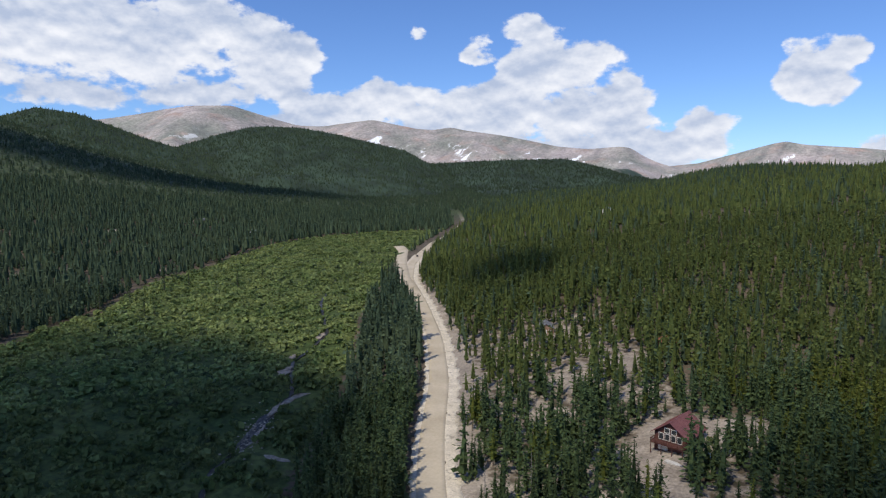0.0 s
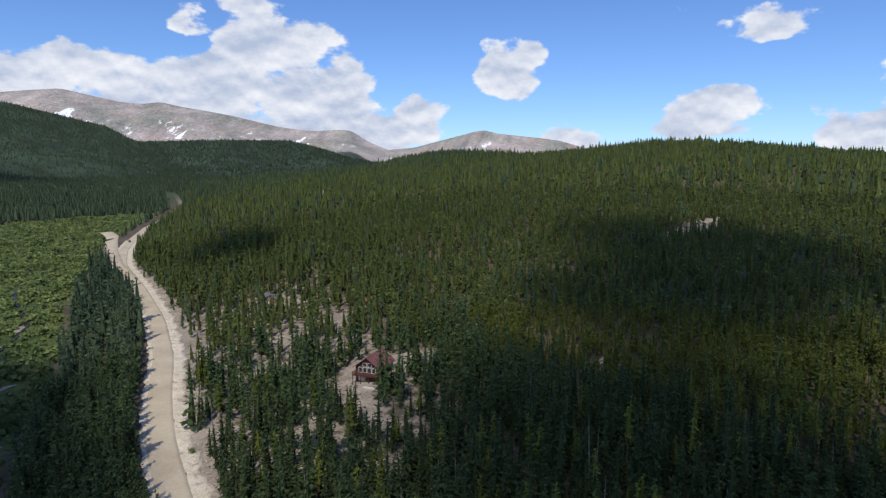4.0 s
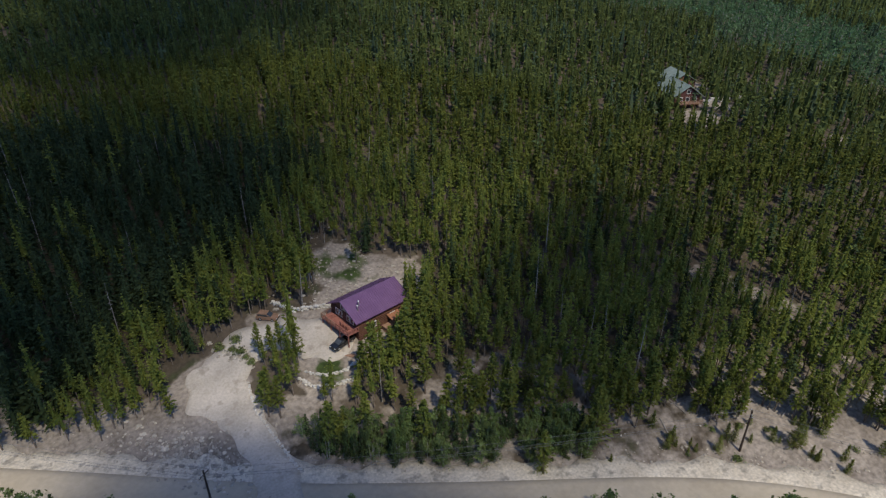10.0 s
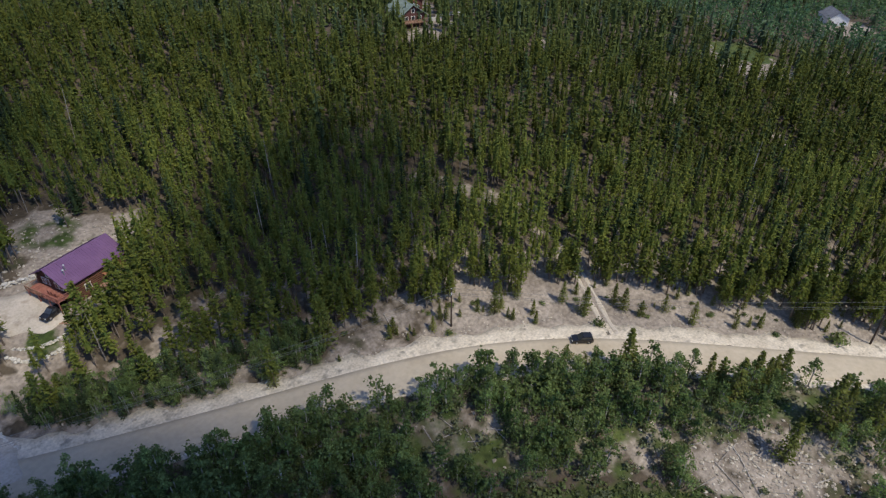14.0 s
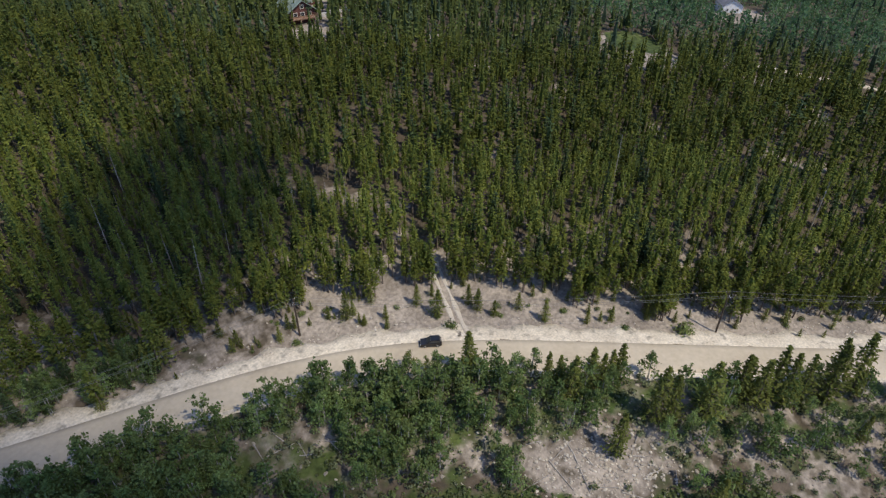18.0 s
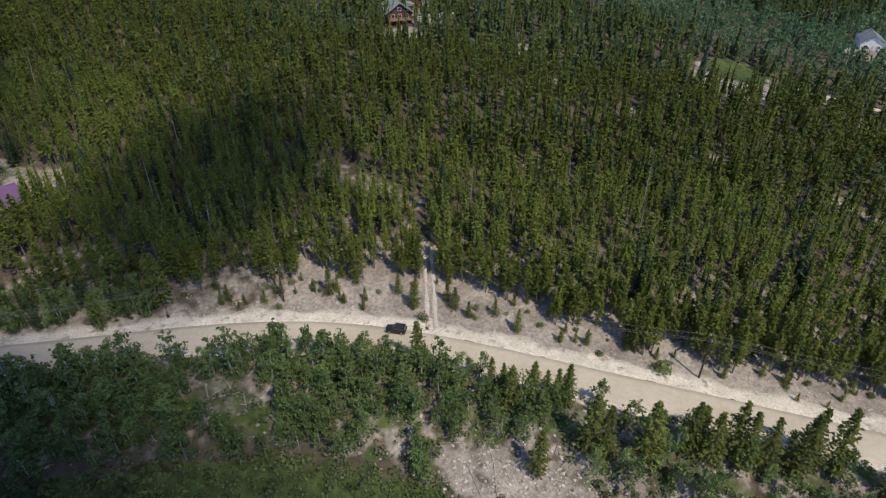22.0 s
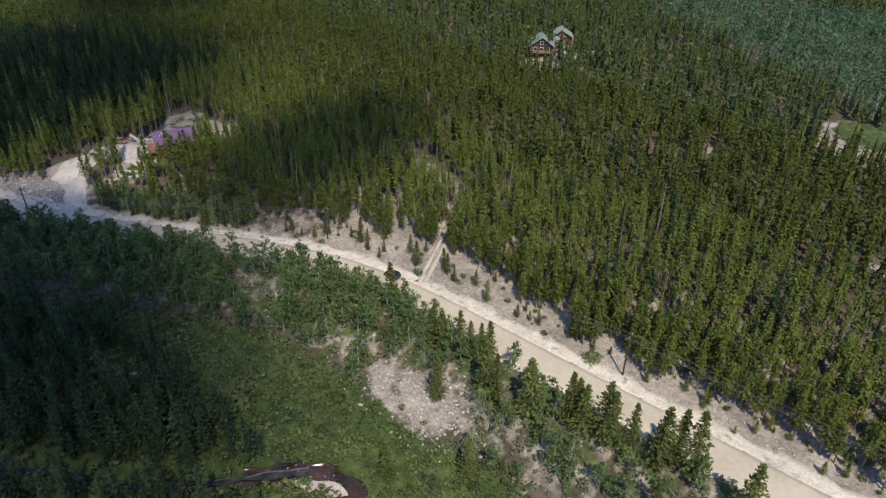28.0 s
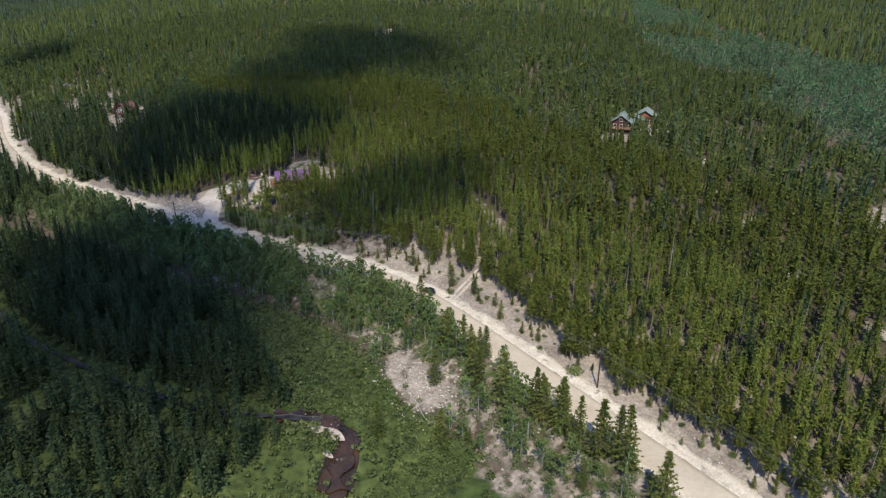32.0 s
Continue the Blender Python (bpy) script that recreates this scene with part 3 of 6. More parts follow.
def ribbon(name, line, half, up, mats, label, category="road", wave=0.0, steps=2.0, kind="structure", taper=0.0, cross=3, rounded=0.0):
    """A strip that follows the ground along a broken line, with a cambered top and edges that go into the ground."""
    pts = [Vector((*a, 0)) for a in line]
    run, dense = [0.0], []
    for a, b in zip(pts, pts[1:]):
        run.append(run[-1] + (b - a).length)
    n = max(4, int(run[-1] / steps))
    s = np.linspace(0, run[-1], n)
    cu, cv = np.interp(s, run, [q.x for q in pts]), np.interp(s, run, [q.y for q in pts])
    k = np.array([1, 2, 3, 2, 1]) / 9
    for _ in range(2):
        cu[2:-2], cv[2:-2] = np.convolve(cu, k, "valid"), np.convolve(cv, k, "valid")
    du, dv = np.gradient(cu), np.gradient(cv)
    ln = np.hypot(du, dv)
    du, dv = du / ln, dv / ln
    offs = np.concatenate([[-1.06], np.linspace(-1, 1, cross), [1.06]])
    wid = half * (1 + wave * np.sin(s * 0.35) + wave * np.sin(s * 0.87 + 1)) * (1 - taper * s / s[-1])
    if rounded < 0:
        wid = wid * np.sqrt(np.clip(1 - (2 * s / s[-1] - 1) ** 2, 0.02, 1))
    elif rounded:
        wid = wid * np.sqrt(np.clip(1 - np.clip(1 - (s[-1] - s) / rounded, 0, 0.98) ** 2, 0.02, 1))
    U = cu[:, None] - dv[:, None] * offs * wid[:, None]
    V = cv[:, None] + du[:, None] * offs * wid[:, None]
    Z = height(U, V) + up
    Z[:, 0] -= up + 0.4
    Z[:, -1] -= up + 0.4
    me = mesh_from(name, to_world(U, V, Z).reshape(-1, 3), lattice(n, len(offs)), mats, smooth=True)
    return tagged(new(name, me), label, category, kind=kind)


def build_range(name, label, skyline, foot, far, mats, timber, snow=0.0, seed=0.0, rough=1.0):
    """A mountain range: a skyline of (turn, rise) in degrees, its foot and its crest at these distances from the valley's head."""
    az = np.linspace(skyline[0][0], skyline[-1][0], 260)
    el = np.interp(az, [a for a, e in skyline][::1 if skyline[0][0] < skyline[-1][0] else -1], [e for a, e in skyline][::1 if skyline[0][0] < skyline[-1][0] else -1])
    k = np.hanning(7) / np.hanning(7).sum()
    el = np.convolve(np.pad(el, 3, mode="edge"), k, "valid")
    ts = np.concatenate([np.linspace(0, 1, 46), [1.06, 1.16, 1.3]])
    A, T = np.meshgrid(np.radians(az), ts, indexing="ij")
    E = np.repeat(el[:, None], len(ts), 1)
    dist = foot + (far - foot) * T
    dist = dist + (far - foot) * 0.10 * np.sin(A * 23 + seed) * T * (1.3 - T)
    top = 84 + far * np.tan(np.radians(E))
    base = -20.0
    prof = np.where(T <= 1, T ** 1.25, 1 - (T - 1) * 1.4)
    x, y = -np.sin(A) * dist, np.cos(A) * dist
    spur = np.array([noise.ridged_multi_fractal(Vector((px / 900, py / 900, seed)), 0.85, 2.1, 6, 0.9, 2.0) - 1.0 for px, py in zip(x.ravel(), y.ravel())]).reshape(A.shape)
    z = base + (top - base) * np.clip(prof, 0, 1.2) + rough * spur * (top - base) * 0.19 * np.clip(T * (1.01 - T) * 4, 0, 1)
    h = (z - 84) / np.maximum(top - 84, 1)
    tim = np.clip(0.5 + (timber - h) * 3, 0, 1)
    sn = snow * np.exp(-((h - 0.6) / 0.22) ** 2) * (0.35 + 0.65 * np.maximum.reduce([np.exp(-((np.degrees(A) - q) / w) ** 2) for q, w in ((42.5, 1.6), (35.0, 2.2), (28.0, 1.2), (24.5, 1.3), (8.0, 1.2))])) + 0 * A
    me = mesh_from(name, np.stack([x, y, z], -1).reshape(-1, 3), lattice(len(az), len(ts)), mats, smooth=True, attrs={"timber": tim.ravel(), "snow": sn.ravel()})
    return tagged(new(name, me), label, "mountain", kind="structure")


build_ground()
U_LINE = list(np.arange(-880, 700, 12.0))


def lane(u):
    """The middle of the driven gravel, which keeps to the meadow side."""
    return float(road_v(u) - np.interp(u, [-90, -40, 0, 200, 600], [1.9, 1.3, 0.6, 0.8, 0.0]))



ribbon("road", [(u, lane(u)) for u in U_LINE] + [(769, -2), (860, 18), (1000, 40)], 3.9, 0.10, [gravel], "wide pale gravel road along the foot of the wooded hill", cross=7)
ribbon("road_shoulder", [(u, lane(u) + 5.7) for u in U_LINE[:-2]], 2.5, 0.05, [shoulder_mat], "pale stony road shoulder under the bank", "road shoulder", wave=0.25, cross=4)
ribbon("road_shoulder", [(u, lane(u) - 4.5) for u in U_LINE[:-2]], 1.2, 0.05, [shoulder_mat], "pale stony road shoulder above the meadow", "road shoulder", wave=0.3, cross=4)
ribbon("side_road", [(470, -14), (528, -24), (600, -30), (665, -33), (720, -34), (760, -42)], 5.5, 0.12, [gravel], "short gravel side road at the head of the meadow", cross=4)
ribbon("driveway", [(32, 61.5), (36, 63), (41, 64.3), (46, 65)], 5.2, 0.17, [drive_mat], "wide pale gravel turning place on the driveway", "driveway", wave=0.16, cross=8, rounded=-1, steps=0.8)
ribbon("driveway", DRIVE, 3.4, 0.14, [drive_mat], "pale gravel driveway up to the log house", "driveway", wave=0.12, cross=6, rounded=5.0, steps=1.0)
ribbon("parking_yard", YARD, 4.4, 0.19, [drive_mat], "pale gravel yard beside the log house", "driveway", wave=0.12, cross=6, rounded=4.0, steps=1.0)
for side in (-0.85, 0.85):
    ribbon("wheel_rut", [(u + 0.95 * side, v - 0.3 * side) for u, v in TRACK[:3]], 0.42, 0.05, [drive_mat], "pale wheel rut of the earth track into the pines", "track", wave=0.3, cross=4, steps=1.0, rounded=5.0)
ribbon("stream", STREAM[5:], 0.7, -0.6, [creek_mat], "dark shallow mountain stream winding through the willows", "stream", wave=0.35, cross=5)
ribbon("stream_pool", STREAM[:7], 2.1, -0.75, [water_mat], "dark slow pool of the stream below the bank", "stream", wave=0.36, cross=6, steps=0.9)
ribbon("stream_pool", [(-108, 22), (-114, 27), (-119, 33), (-124, 42)], 4.6, -0.8, [water_mat], "dark still backwater of the stream", "stream", wave=0.2, cross=6, steps=0.8, rounded=4.0)

ribbon("stream_pool", [(224, -50), (230, -56), (241, -61.5), (255, -61.5), (266, -58)], 2.8, -0.5, [creek_mat], "dark riffle of the creek between willow thickets", "stream", wave=0.3, cross=6, rounded=-1)
for line, half in (([(225, -42), (226, -46), (229, -51)], 1.0), ([(262, -59), (272, -57), (282, -53), (285, -48)], 1.2), ([(240, -57), (248, -57.5), (255, -58)], 1.0), ([(303, -64), (312, -65), (320, -64)], 2.2), ([(365, -61), (374, -59)], 1.4), ([(335, -68), (341, -67)], 1.2)):
    ribbon("gravel_bar", line, half, 0.1, [creek_gravel], "pale gravel bar beside the creek in the meadow", "gravel bar", wave=0.3, steps=0.8, rounded=-1, cross=5)
ribbon("gravel_bar", [(-43.5, 28.8), (-49, 28), (-54, 29.5), (-57.5, 34), (-59, 38)], 1.9, 0.08, [creek_gravel], "pale gravel flat between the shaded spruces", "gravel bar", wave=0.3, steps=0.8, rounded=-1, cross=5)
ribbon("dale_track", [(-180, 240), (-192, 232.5), (-208, 222.5), (-217, 216.5), (-229, 212), (-246, 204)], 1.2, 0.12, [shoulder_mat], "pale gravel track through the aspen dale", "track", wave=0.1, cross=4)

build_range("mountain_range", "bare brown alpine range with patches of old snow", [(78, 4.0), (71.8, 4.5), (65.4, 5.7), (58.2, 7.07), (54.7, 7.26), (49.2, 5.85), (47, 5.74), (42.6, 6.29), (40.5, 5.9), (38.5, 5.54), (37, 5.5), (35.5, 5.78), (34, 5.45),
            (30.2, 4.82), (25.8, 3.85), (23.1, 3.6), (20.5, 3.8), (19.6, 3.71), (18.4, 2.9), (17.2, 2.3), (16, 1.9), (13, 1.2), (10, 0.3)], 2700, 4300, [alpine], 0.34, 0.75, 0.4)
build_range("mountain_peak", "bare rounded alpine peak beyond the wooded hill", [(18.5, 1.3), (16.3, 2.0), (14, 2.2), (11, 2.95), (8.4, 3.6), (7.5, 3.74), (6.1, 3.42), (3, 3.1), (0.6, 2.8), (-2.1, 1.98), (-6, 1.0), (-10, 0.2)], 3300, 4600, [alpine], 0.0, 0.55, 2.1)
build_range("far_peak", "hazy bare peak far behind the hill", [(-26, 0.1), (-27.8, 0.5), (-30.7, 1.14), (-32, 1.4), (-33.8, 1.78), (-36, 1.2), (-37.6, 0.66), (-41, 0.3), (-46, 0.0)], 3600, 4700, [alpine], -0.5, 0.2, 1.1)
build_range("wooded_hill", "dark wooded hill with scree patches near its top", [(62, 2.6), (58.7, 3.9), (55.5, 4.93), (53.5, 5.4), (52.2, 5.55), (48.7, 5.47), (45.5, 5.0), (43.2, 4.51), (39.6, 3.6), (37.7, 2.5), (35, 1.6), (31, 0.6)], 1500, 2900, [wooded], 1.12, 0.0, 3.0, 0.6)
build_range("wooded_hill", "round wooded hill on the far valley side", [(86, 2.0), (80, 3.8), (75, 4.8), (71.7, 5.42), (68.8, 6.4), (66.2, 6.04), (61.3, 4.3), (58.7, 3.56), (54, 2.4), (49, 1.0)], 1400, 2500, [wooded], 1.4, 0.0, 4.0, 0.5)
build_range("valley_forest", "dark forest over the head of the valley", [(46, 1.0), (42, 1.9), (37.5, 2.46), (30.2, 2.67), (25.1, 2.76), (22, 2.0), (20.1, 1.3), (16.3, 0.6), (12, 0.2), (8, 0)], 1500, 3000, [wooded], 1.25, 0.0, 5.0, 0.5)

# ---- trees ----
rng = np.random.default_rng(11)


def spray_tree(h, r, rows, per, trunk_h, sprays_w, core=5, bend=0.25, seed=0, top=1.0, sides=4, heart=0.42, slim=0.6):
    """One conifer as points, triangles and a material number a triangle: 0 needles, 1 bark. Boughs are bent blades round a thin core."""
    g = np.random.default_rng(seed)
    P, Fc, M = [], [], []

    w = h * 0.014 + 0.05
    for i in range(sides if sides > 2 else 0):
        a, b = 2 * math.pi * i / sides, 2 * math.pi * (i + 1) / sides
        k = len(P)
        P.extend([(w * math.cos(a), w * math.sin(a), -0.5), (w * math.cos(b), w * math.sin(b), -0.5), (w * 0.5 * math.cos(b), w * 0.5 * math.sin(b), h * 0.6), (w * 0.5 * math.cos(a), w * 0.5 * math.sin(a), h * 0.6)])
        Fc.extend([(k, k + 1, k + 2), (k, k + 2, k + 3)])
        M.extend([1, 1])
    if core:
        k = len(P)
        P.extend([(r * heart * math.cos(6.283 * i / core), r * heart * math.sin(6.283 * i / core), trunk_h + h * 0.12) for i in range(core)])
        P.append((0, 0, h * 0.99))
        P.append((0, 0, trunk_h))
        for i in range(core):
            Fc.extend([(k + i, k + (i + 1) % core, k + core), (k + (i + 1) % core, k + i, k + core + 1)])
            M.extend([0, 0])
    for row in range(rows):
        f = (row + 0.5) / rows
        z = trunk_h + (h - trunk_h) * f
        reach = r * ((1 - f) ** slim * top + 0.10) * (0.55 + 0.45 * min(1, f * 6))
        for i in range(per if f < 0.8 else max(3, per - 2)):
            a = 6.283 * (i + g.uniform(-0.4, 0.4)) / per + row * 2.4
            q = reach * g.uniform(0.6, 1.2)
            wd = sprays_w * g.uniform(0.7, 1.3) * (0.45 + 0.55 * (1 - f))
            zz = z + g.uniform(-0.5, 0.5) * (h - trunk_h) / rows
            ca, sa = math.cos(a), math.sin(a)
            lift = g.uniform(-0.05, bend) * q
            mid = (ca * q * 0.62, sa * q * 0.62, zz + lift * 0.8)
            tip = (ca * q, sa * q, zz + lift - 0.22 * q)
            k = len(P)
            P.extend([(ca * 0.05, sa * 0.05, zz + 0.12 * q), (mid[0] - sa * wd, mid[1] + ca * wd, mid[2] - 0.3 * wd), tip, (mid[0] + sa * wd, mid[1] - ca * wd, mid[2] - 0.3 * wd)])
            Fc.extend([(k, k + 1, k + 2), (k, k + 2, k + 3)])
            M.extend([0, 0])
    return np.array(P), np.array(Fc), np.array(M)


def lodgepole(h, r, whorls, per, trunk_h, tuft, seed=0, along=((0.42, 1.0), (0.95, 0.85)), heart=0.36):
    """A slim forest pine: a bare lower stem and short boughs, each with loose tufts along it; no tufts for a dead snag."""
    g = np.random.default_rng(seed)
    P, Fc, M = [], [], []
    w = h * 0.009 + 0.05
    for i in range(4):
        a, b = 1.571 * i, 1.571 * (i + 1)
        k = len(P)
        P.extend([(w * math.cos(a), w * math.sin(a), -0.5), (w * math.cos(b), w * math.sin(b), -0.5), (0, 0, h * 0.97)])
        Fc.append((k, k + 1, k + 2))
        M.append(1)
    if tuft:
        k = len(P)
        P.extend([(r * heart * math.cos(1.571 * i), r * heart * math.sin(1.571 * i), trunk_h + h * 0.08) for i in range(4)] + [(0, 0, h), (0, 0, trunk_h)])
        for i in range(4):
            Fc.extend([(k + i, k + (i + 1) % 4, k + 4), (k + (i + 1) % 4, k + i, k + 5)])
            M.extend([0, 0])
    lop = g.uniform(0.75, 1.25, 6)
    for row in range(whorls):
        f = (row + 0.5) / whorls
        reach = r * ((1 - f) ** 0.85 + 0.06) * (0.7 + 0.3 * min(1, f * 4))
        for i in range(per if f < 0.85 else 3):
            a = 6.283 * (i + g.uniform(-0.45, 0.45)) / per + row * 2.4
            ca, sa = math.cos(a), math.sin(a)
            q = reach * g.uniform(0.55, 1.2) * lop[int(a / 6.283 * 6) % 6]
            z = trunk_h + (h - trunk_h) * (f + g.uniform(-0.5, 0.5) / whorls)
            if not tuft:
                k = len(P)
                P.extend([(0, 0, z), (0, 0, z + 0.12), (ca * q, sa * q, z - 0.2 * q)])
                Fc.append((k, k + 1, k + 2))
                M.append(1)
                continue
            for t, grow_ in along:
                c = np.array([ca * q * t, sa * q * t, z + 0.12 * q * t]) + g.normal(size=3) * 0.1
                d1 = np.array([ca, sa, -0.15]) + g.normal(size=3) * 0.32
                d1 /= np.linalg.norm(d1)
                d2 = np.array([-sa, ca, 0.0]) + g.normal(size=3) * 0.4
                d2 /= np.linalg.norm(d2)
                s = tuft * grow_ * g.uniform(0.7, 1.3) * (0.6 + 0.4 * (1 - f))
                k = len(P)
                P.extend([tuple(c - d1 * s * 0.7), tuple(c + d2 * s * 0.55), tuple(c + d1 * s), tuple(c - d2 * s * 0.55)])
                Fc.extend([(k, k + 1, k + 2), (k, k + 2, k + 3)])
                M.extend([0, 0])
    return np.array(P), np.array(Fc), np.array(M)


def tufted_conifer(h, r, whorls, per, trunk_h, tuft, seed=0, slim=0.7, droop=0.1):
    """A conifer seen near: boughs in whorls, each with small tufts of needles along it."""
    g = np.random.default_rng(seed)
    P, Fc, M = [], [], []

    def stick(a, b, w0, w1, m, n=5):
        a, b = np.array(a, float), np.array(b, float)
        k = len(P)
        ax = b - a
        s1 = np.cross(ax, (0.31, 0.2, 0.93 if abs(ax[2]) < abs(ax[0]) + abs(ax[1]) else 0.05))
        s1 /= np.linalg.norm(s1)
        s2 = np.cross(ax, s1) / np.linalg.norm(ax)
        for q, w in ((a, w0), (b, w1)):
            P.extend([tuple(q + w * (s1 * math.cos(6.283 * i / n) + s2 * math.sin(6.283 * i / n))) for i in range(n)])
        for i in range(n):
            j = (i + 1) % n
            Fc.extend([(k + i, k + j, k + n + j), (k + i, k + n + j, k + n + i)])
            M.extend([m, m])

    stick((0, 0, -0.5), (0, 0, h * 0.97), h * 0.015 + 0.04, 0.03, 1, 7)
    lop = g.uniform(0.75, 1.25, 8)
    for w in range(whorls):
        f = (w + 0.5) / whorls
        z = trunk_h + (h - trunk_h) * f
        reach = r * ((1 - f) ** slim + 0.06) * (0.5 + 0.5 * min(1, f * 5 + 0.2))
        for i in range(per):
            a = 6.283 * (i + g.uniform(-0.4, 0.4)) / per + w * 1.9
            q = reach * g.uniform(0.65, 1.15) * lop[int(a / 6.283 * 8) % 8]
            ca, sa, zz = math.cos(a), math.sin(a), z + g.uniform(-0.5, 0.5) * (h - trunk_h) / whorls
            lift = g.uniform(-droop, 0.35 - droop)
            if i % 2 == 0 and f < 0.7:
                stick((0, 0, zz), (ca * q * 0.8, sa * q * 0.8, zz + lift * q * 0.8), 0.03, 0.01, 1, 3)
            n = 3 + int(q > 1.0) + int(q > 1.7)
            for k in range(n):
                t = (k + 0.8 + g.uniform(-0.3, 0.3)) / n
                c = np.array([ca * q * t, sa * q * t, zz + lift * q * t]) + g.normal(size=3) * 0.09
                for _ in range(1 + (k == n - 1)):
                    d1 = np.array([ca, sa, 0.05]) + g.normal(size=3) * 0.42
                    d1 /= np.linalg.norm(d1)
                    d2 = np.array([-sa, ca, 0.0]) + g.normal(size=3) * 0.5
                    d2 /= np.linalg.norm(d2)
                    s = tuft * g.uniform(0.7, 1.3)
                    b = len(P)
                    P.extend([tuple(c - d1 * s * 0.6), tuple(c + d2 * s * 0.5), tuple(c + d1 * s), tuple(c - d2 * s * 0.5)])
                    Fc.extend([(b, b + 1, b + 2), (b, b + 2, b + 3)])
                    M.extend([0, 0])
    return np.array(P), np.array(Fc), np.array(M)


def leafy_tree(h, r, leaves, trunk_h, size, seed=0, stems=1, limbs=0):
    """One broadleaf tree or bush: many small bent leaf clumps in an uneven crown on thin stems."""
    g = np.random.default_rng(seed)
    P, Fc, M = [], [], []
    if h > 3:
        lobes = [(g.uniform(-0.8, 0.8) * r * (1.05 - 0.6 * f ** 2), g.uniform(-0.8, 0.8) * r * (1.05 - 0.6 * f ** 2), trunk_h + (h - trunk_h) * (0.12 + 0.78 * f), (0.5 - 0.22 * f) * r * g.uniform(0.65, 1.35)) for f in np.linspace(0, 1, 20)]
    else:
        lobes = [(g.uniform(-0.45, 0.45) * r, g.uniform(-0.45, 0.45) * r, (h - trunk_h) * g.uniform(0.2, 0.6), g.uniform(0.45, 0.75) * r) for _ in range(5)] + [(0, 0, h * 0.45, 0.72 * r)]

    def stick(a, b, w):
        a, b = Vector(a), Vector(b)
        k = len(P)
        for q, s in ((a, w), (b, w * 0.5)):
            P.extend([(q.x + s * math.cos(x), q.y + s * math.sin(x), q.z) for x in (0, 2.1, 4.2)])
        for i in range(3):
            j = (i + 1) % 3
            Fc.extend([(k + i, k + j, k + 3 + j), (k + i, k + 3 + j, k + 3 + i)])
            M.extend([1, 1])

    for s in range(stems):
        o = (g.uniform(-0.2, 0.2) * r * (stems > 1), g.uniform(-0.2, 0.2) * r * (stems > 1))
        stick((o[0], o[1], -0.5), (o[0] * 2, o[1] * 2, h * 0.8), 0.02 * h + 0.02)
        for _ in range(limbs):
            lb = lobes[g.integers(0, len(lobes))]
            stick((o[0], o[1], g.uniform(0.25, 0.5) * h), (lb[0], lb[1], lb[2]), 0.05)
    for _ in range(leaves):
        lb = lobes[g.integers(0, len(lobes))]
        d = g.normal(size=3)
        d /= np.linalg.norm(d)
        d[2] = abs(d[2]) * 1.0 if g.random() < 0.7 else d[2]
        sq = 1.0 if h > 3 else (h - trunk_h) / (2.4 * r)
        c = np.array(lb[:3]) + d * lb[3] * g.uniform(0.35, 1.2) * np.array([1, 1, sq if sq < 1.6 else 1.6])
        o = d if h < 3 else d + g.normal(size=3) * 0.9
        d = o / np.linalg.norm(o)
        t1 = np.cross(d, g.normal(size=3))
        t1 /= np.linalg.norm(t1)
        t2 = np.cross(d, t1) * 0.8 + d * g.uniform(-0.5, 0.5)
        s = size * g.uniform(0.6, 1.3)
        k = len(P)
        P.extend([tuple(c - t1 * s), tuple(c + t2 * s + d * 0.25 * s), tuple(c + t1 * s), tuple(c - t2 * s + d * 0.25 * s)])
        Fc.extend([(k, k + 1, k + 2), (k, k + 2, k + 3)])
        M.extend([0, 0])
    return np.array(P), np.array(Fc), np.array(M)


def plant(name, kinds, u, v, scale, mats, label, category, lean=0.03):
    """A stand of trees in one mesh of kind stuff: kinds of tree set out at u, v, each turned and sized."""
    VS, FS, MS, base = [], [], [], 0
    z = height(u, v)
    x, y = -0.6 * u + 0.8 * v, 0.8 * u + 0.6 * v
    which = rng.integers(0, len(kinds), len(u))
    turn = rng.uniform(0, 6.283, len(u))
    sh = scale * rng.uniform(0.85, 1.15, len(u))
    tilt = rng.normal(0, lean, (len(u), 2))
    for k, (P, Fc, M) in enumerate(kinds):
        s = which == k
        if not s.any():
            continue
        c, sn = np.cos(turn[s])[:, None], np.sin(turn[s])[:, None]
        X = (P[:, 0] * c - P[:, 1] * sn) * scale[s][:, None]
        Y = (P[:, 0] * sn + P[:, 1] * c) * scale[s][:, None]
        Z = P[:, 2] * sh[s][:, None]
        X, Y = X + Z * tilt[s, :1], Y + Z * tilt[s, 1:]
        V = np.stack([X + x[s][:, None], Y + y[s][:, None], Z + z[s][:, None]], -1).reshape(-1, 3)
        n = int(s.sum())
        FS.append((Fc[None] + (np.arange(n) * len(P))[:, None, None] + base).reshape(-1, 3))
        MS.append(np.tile(M, n))
        VS.append(V)
        base += len(V)
    me = mesh_from(name, np.concatenate(VS), np.concatenate(FS), mats, np.concatenate(MS))
    return tagged(new(name, me), label, category, kind="stuff")


def scatter(u0, u1, v0, v1, cell):
    """Jittered places on a grid."""
    u, v = np.meshgrid(np.arange(u0, u1, cell), np.arange(v0, v1, cell), indexing="ij")
    u, v = u.ravel(), v.ravel()
    return u + rng.uniform(-0.48, 0.48, len(u)) * cell, v + rng.uniform(-0.48, 0.48, len(u)) * cell


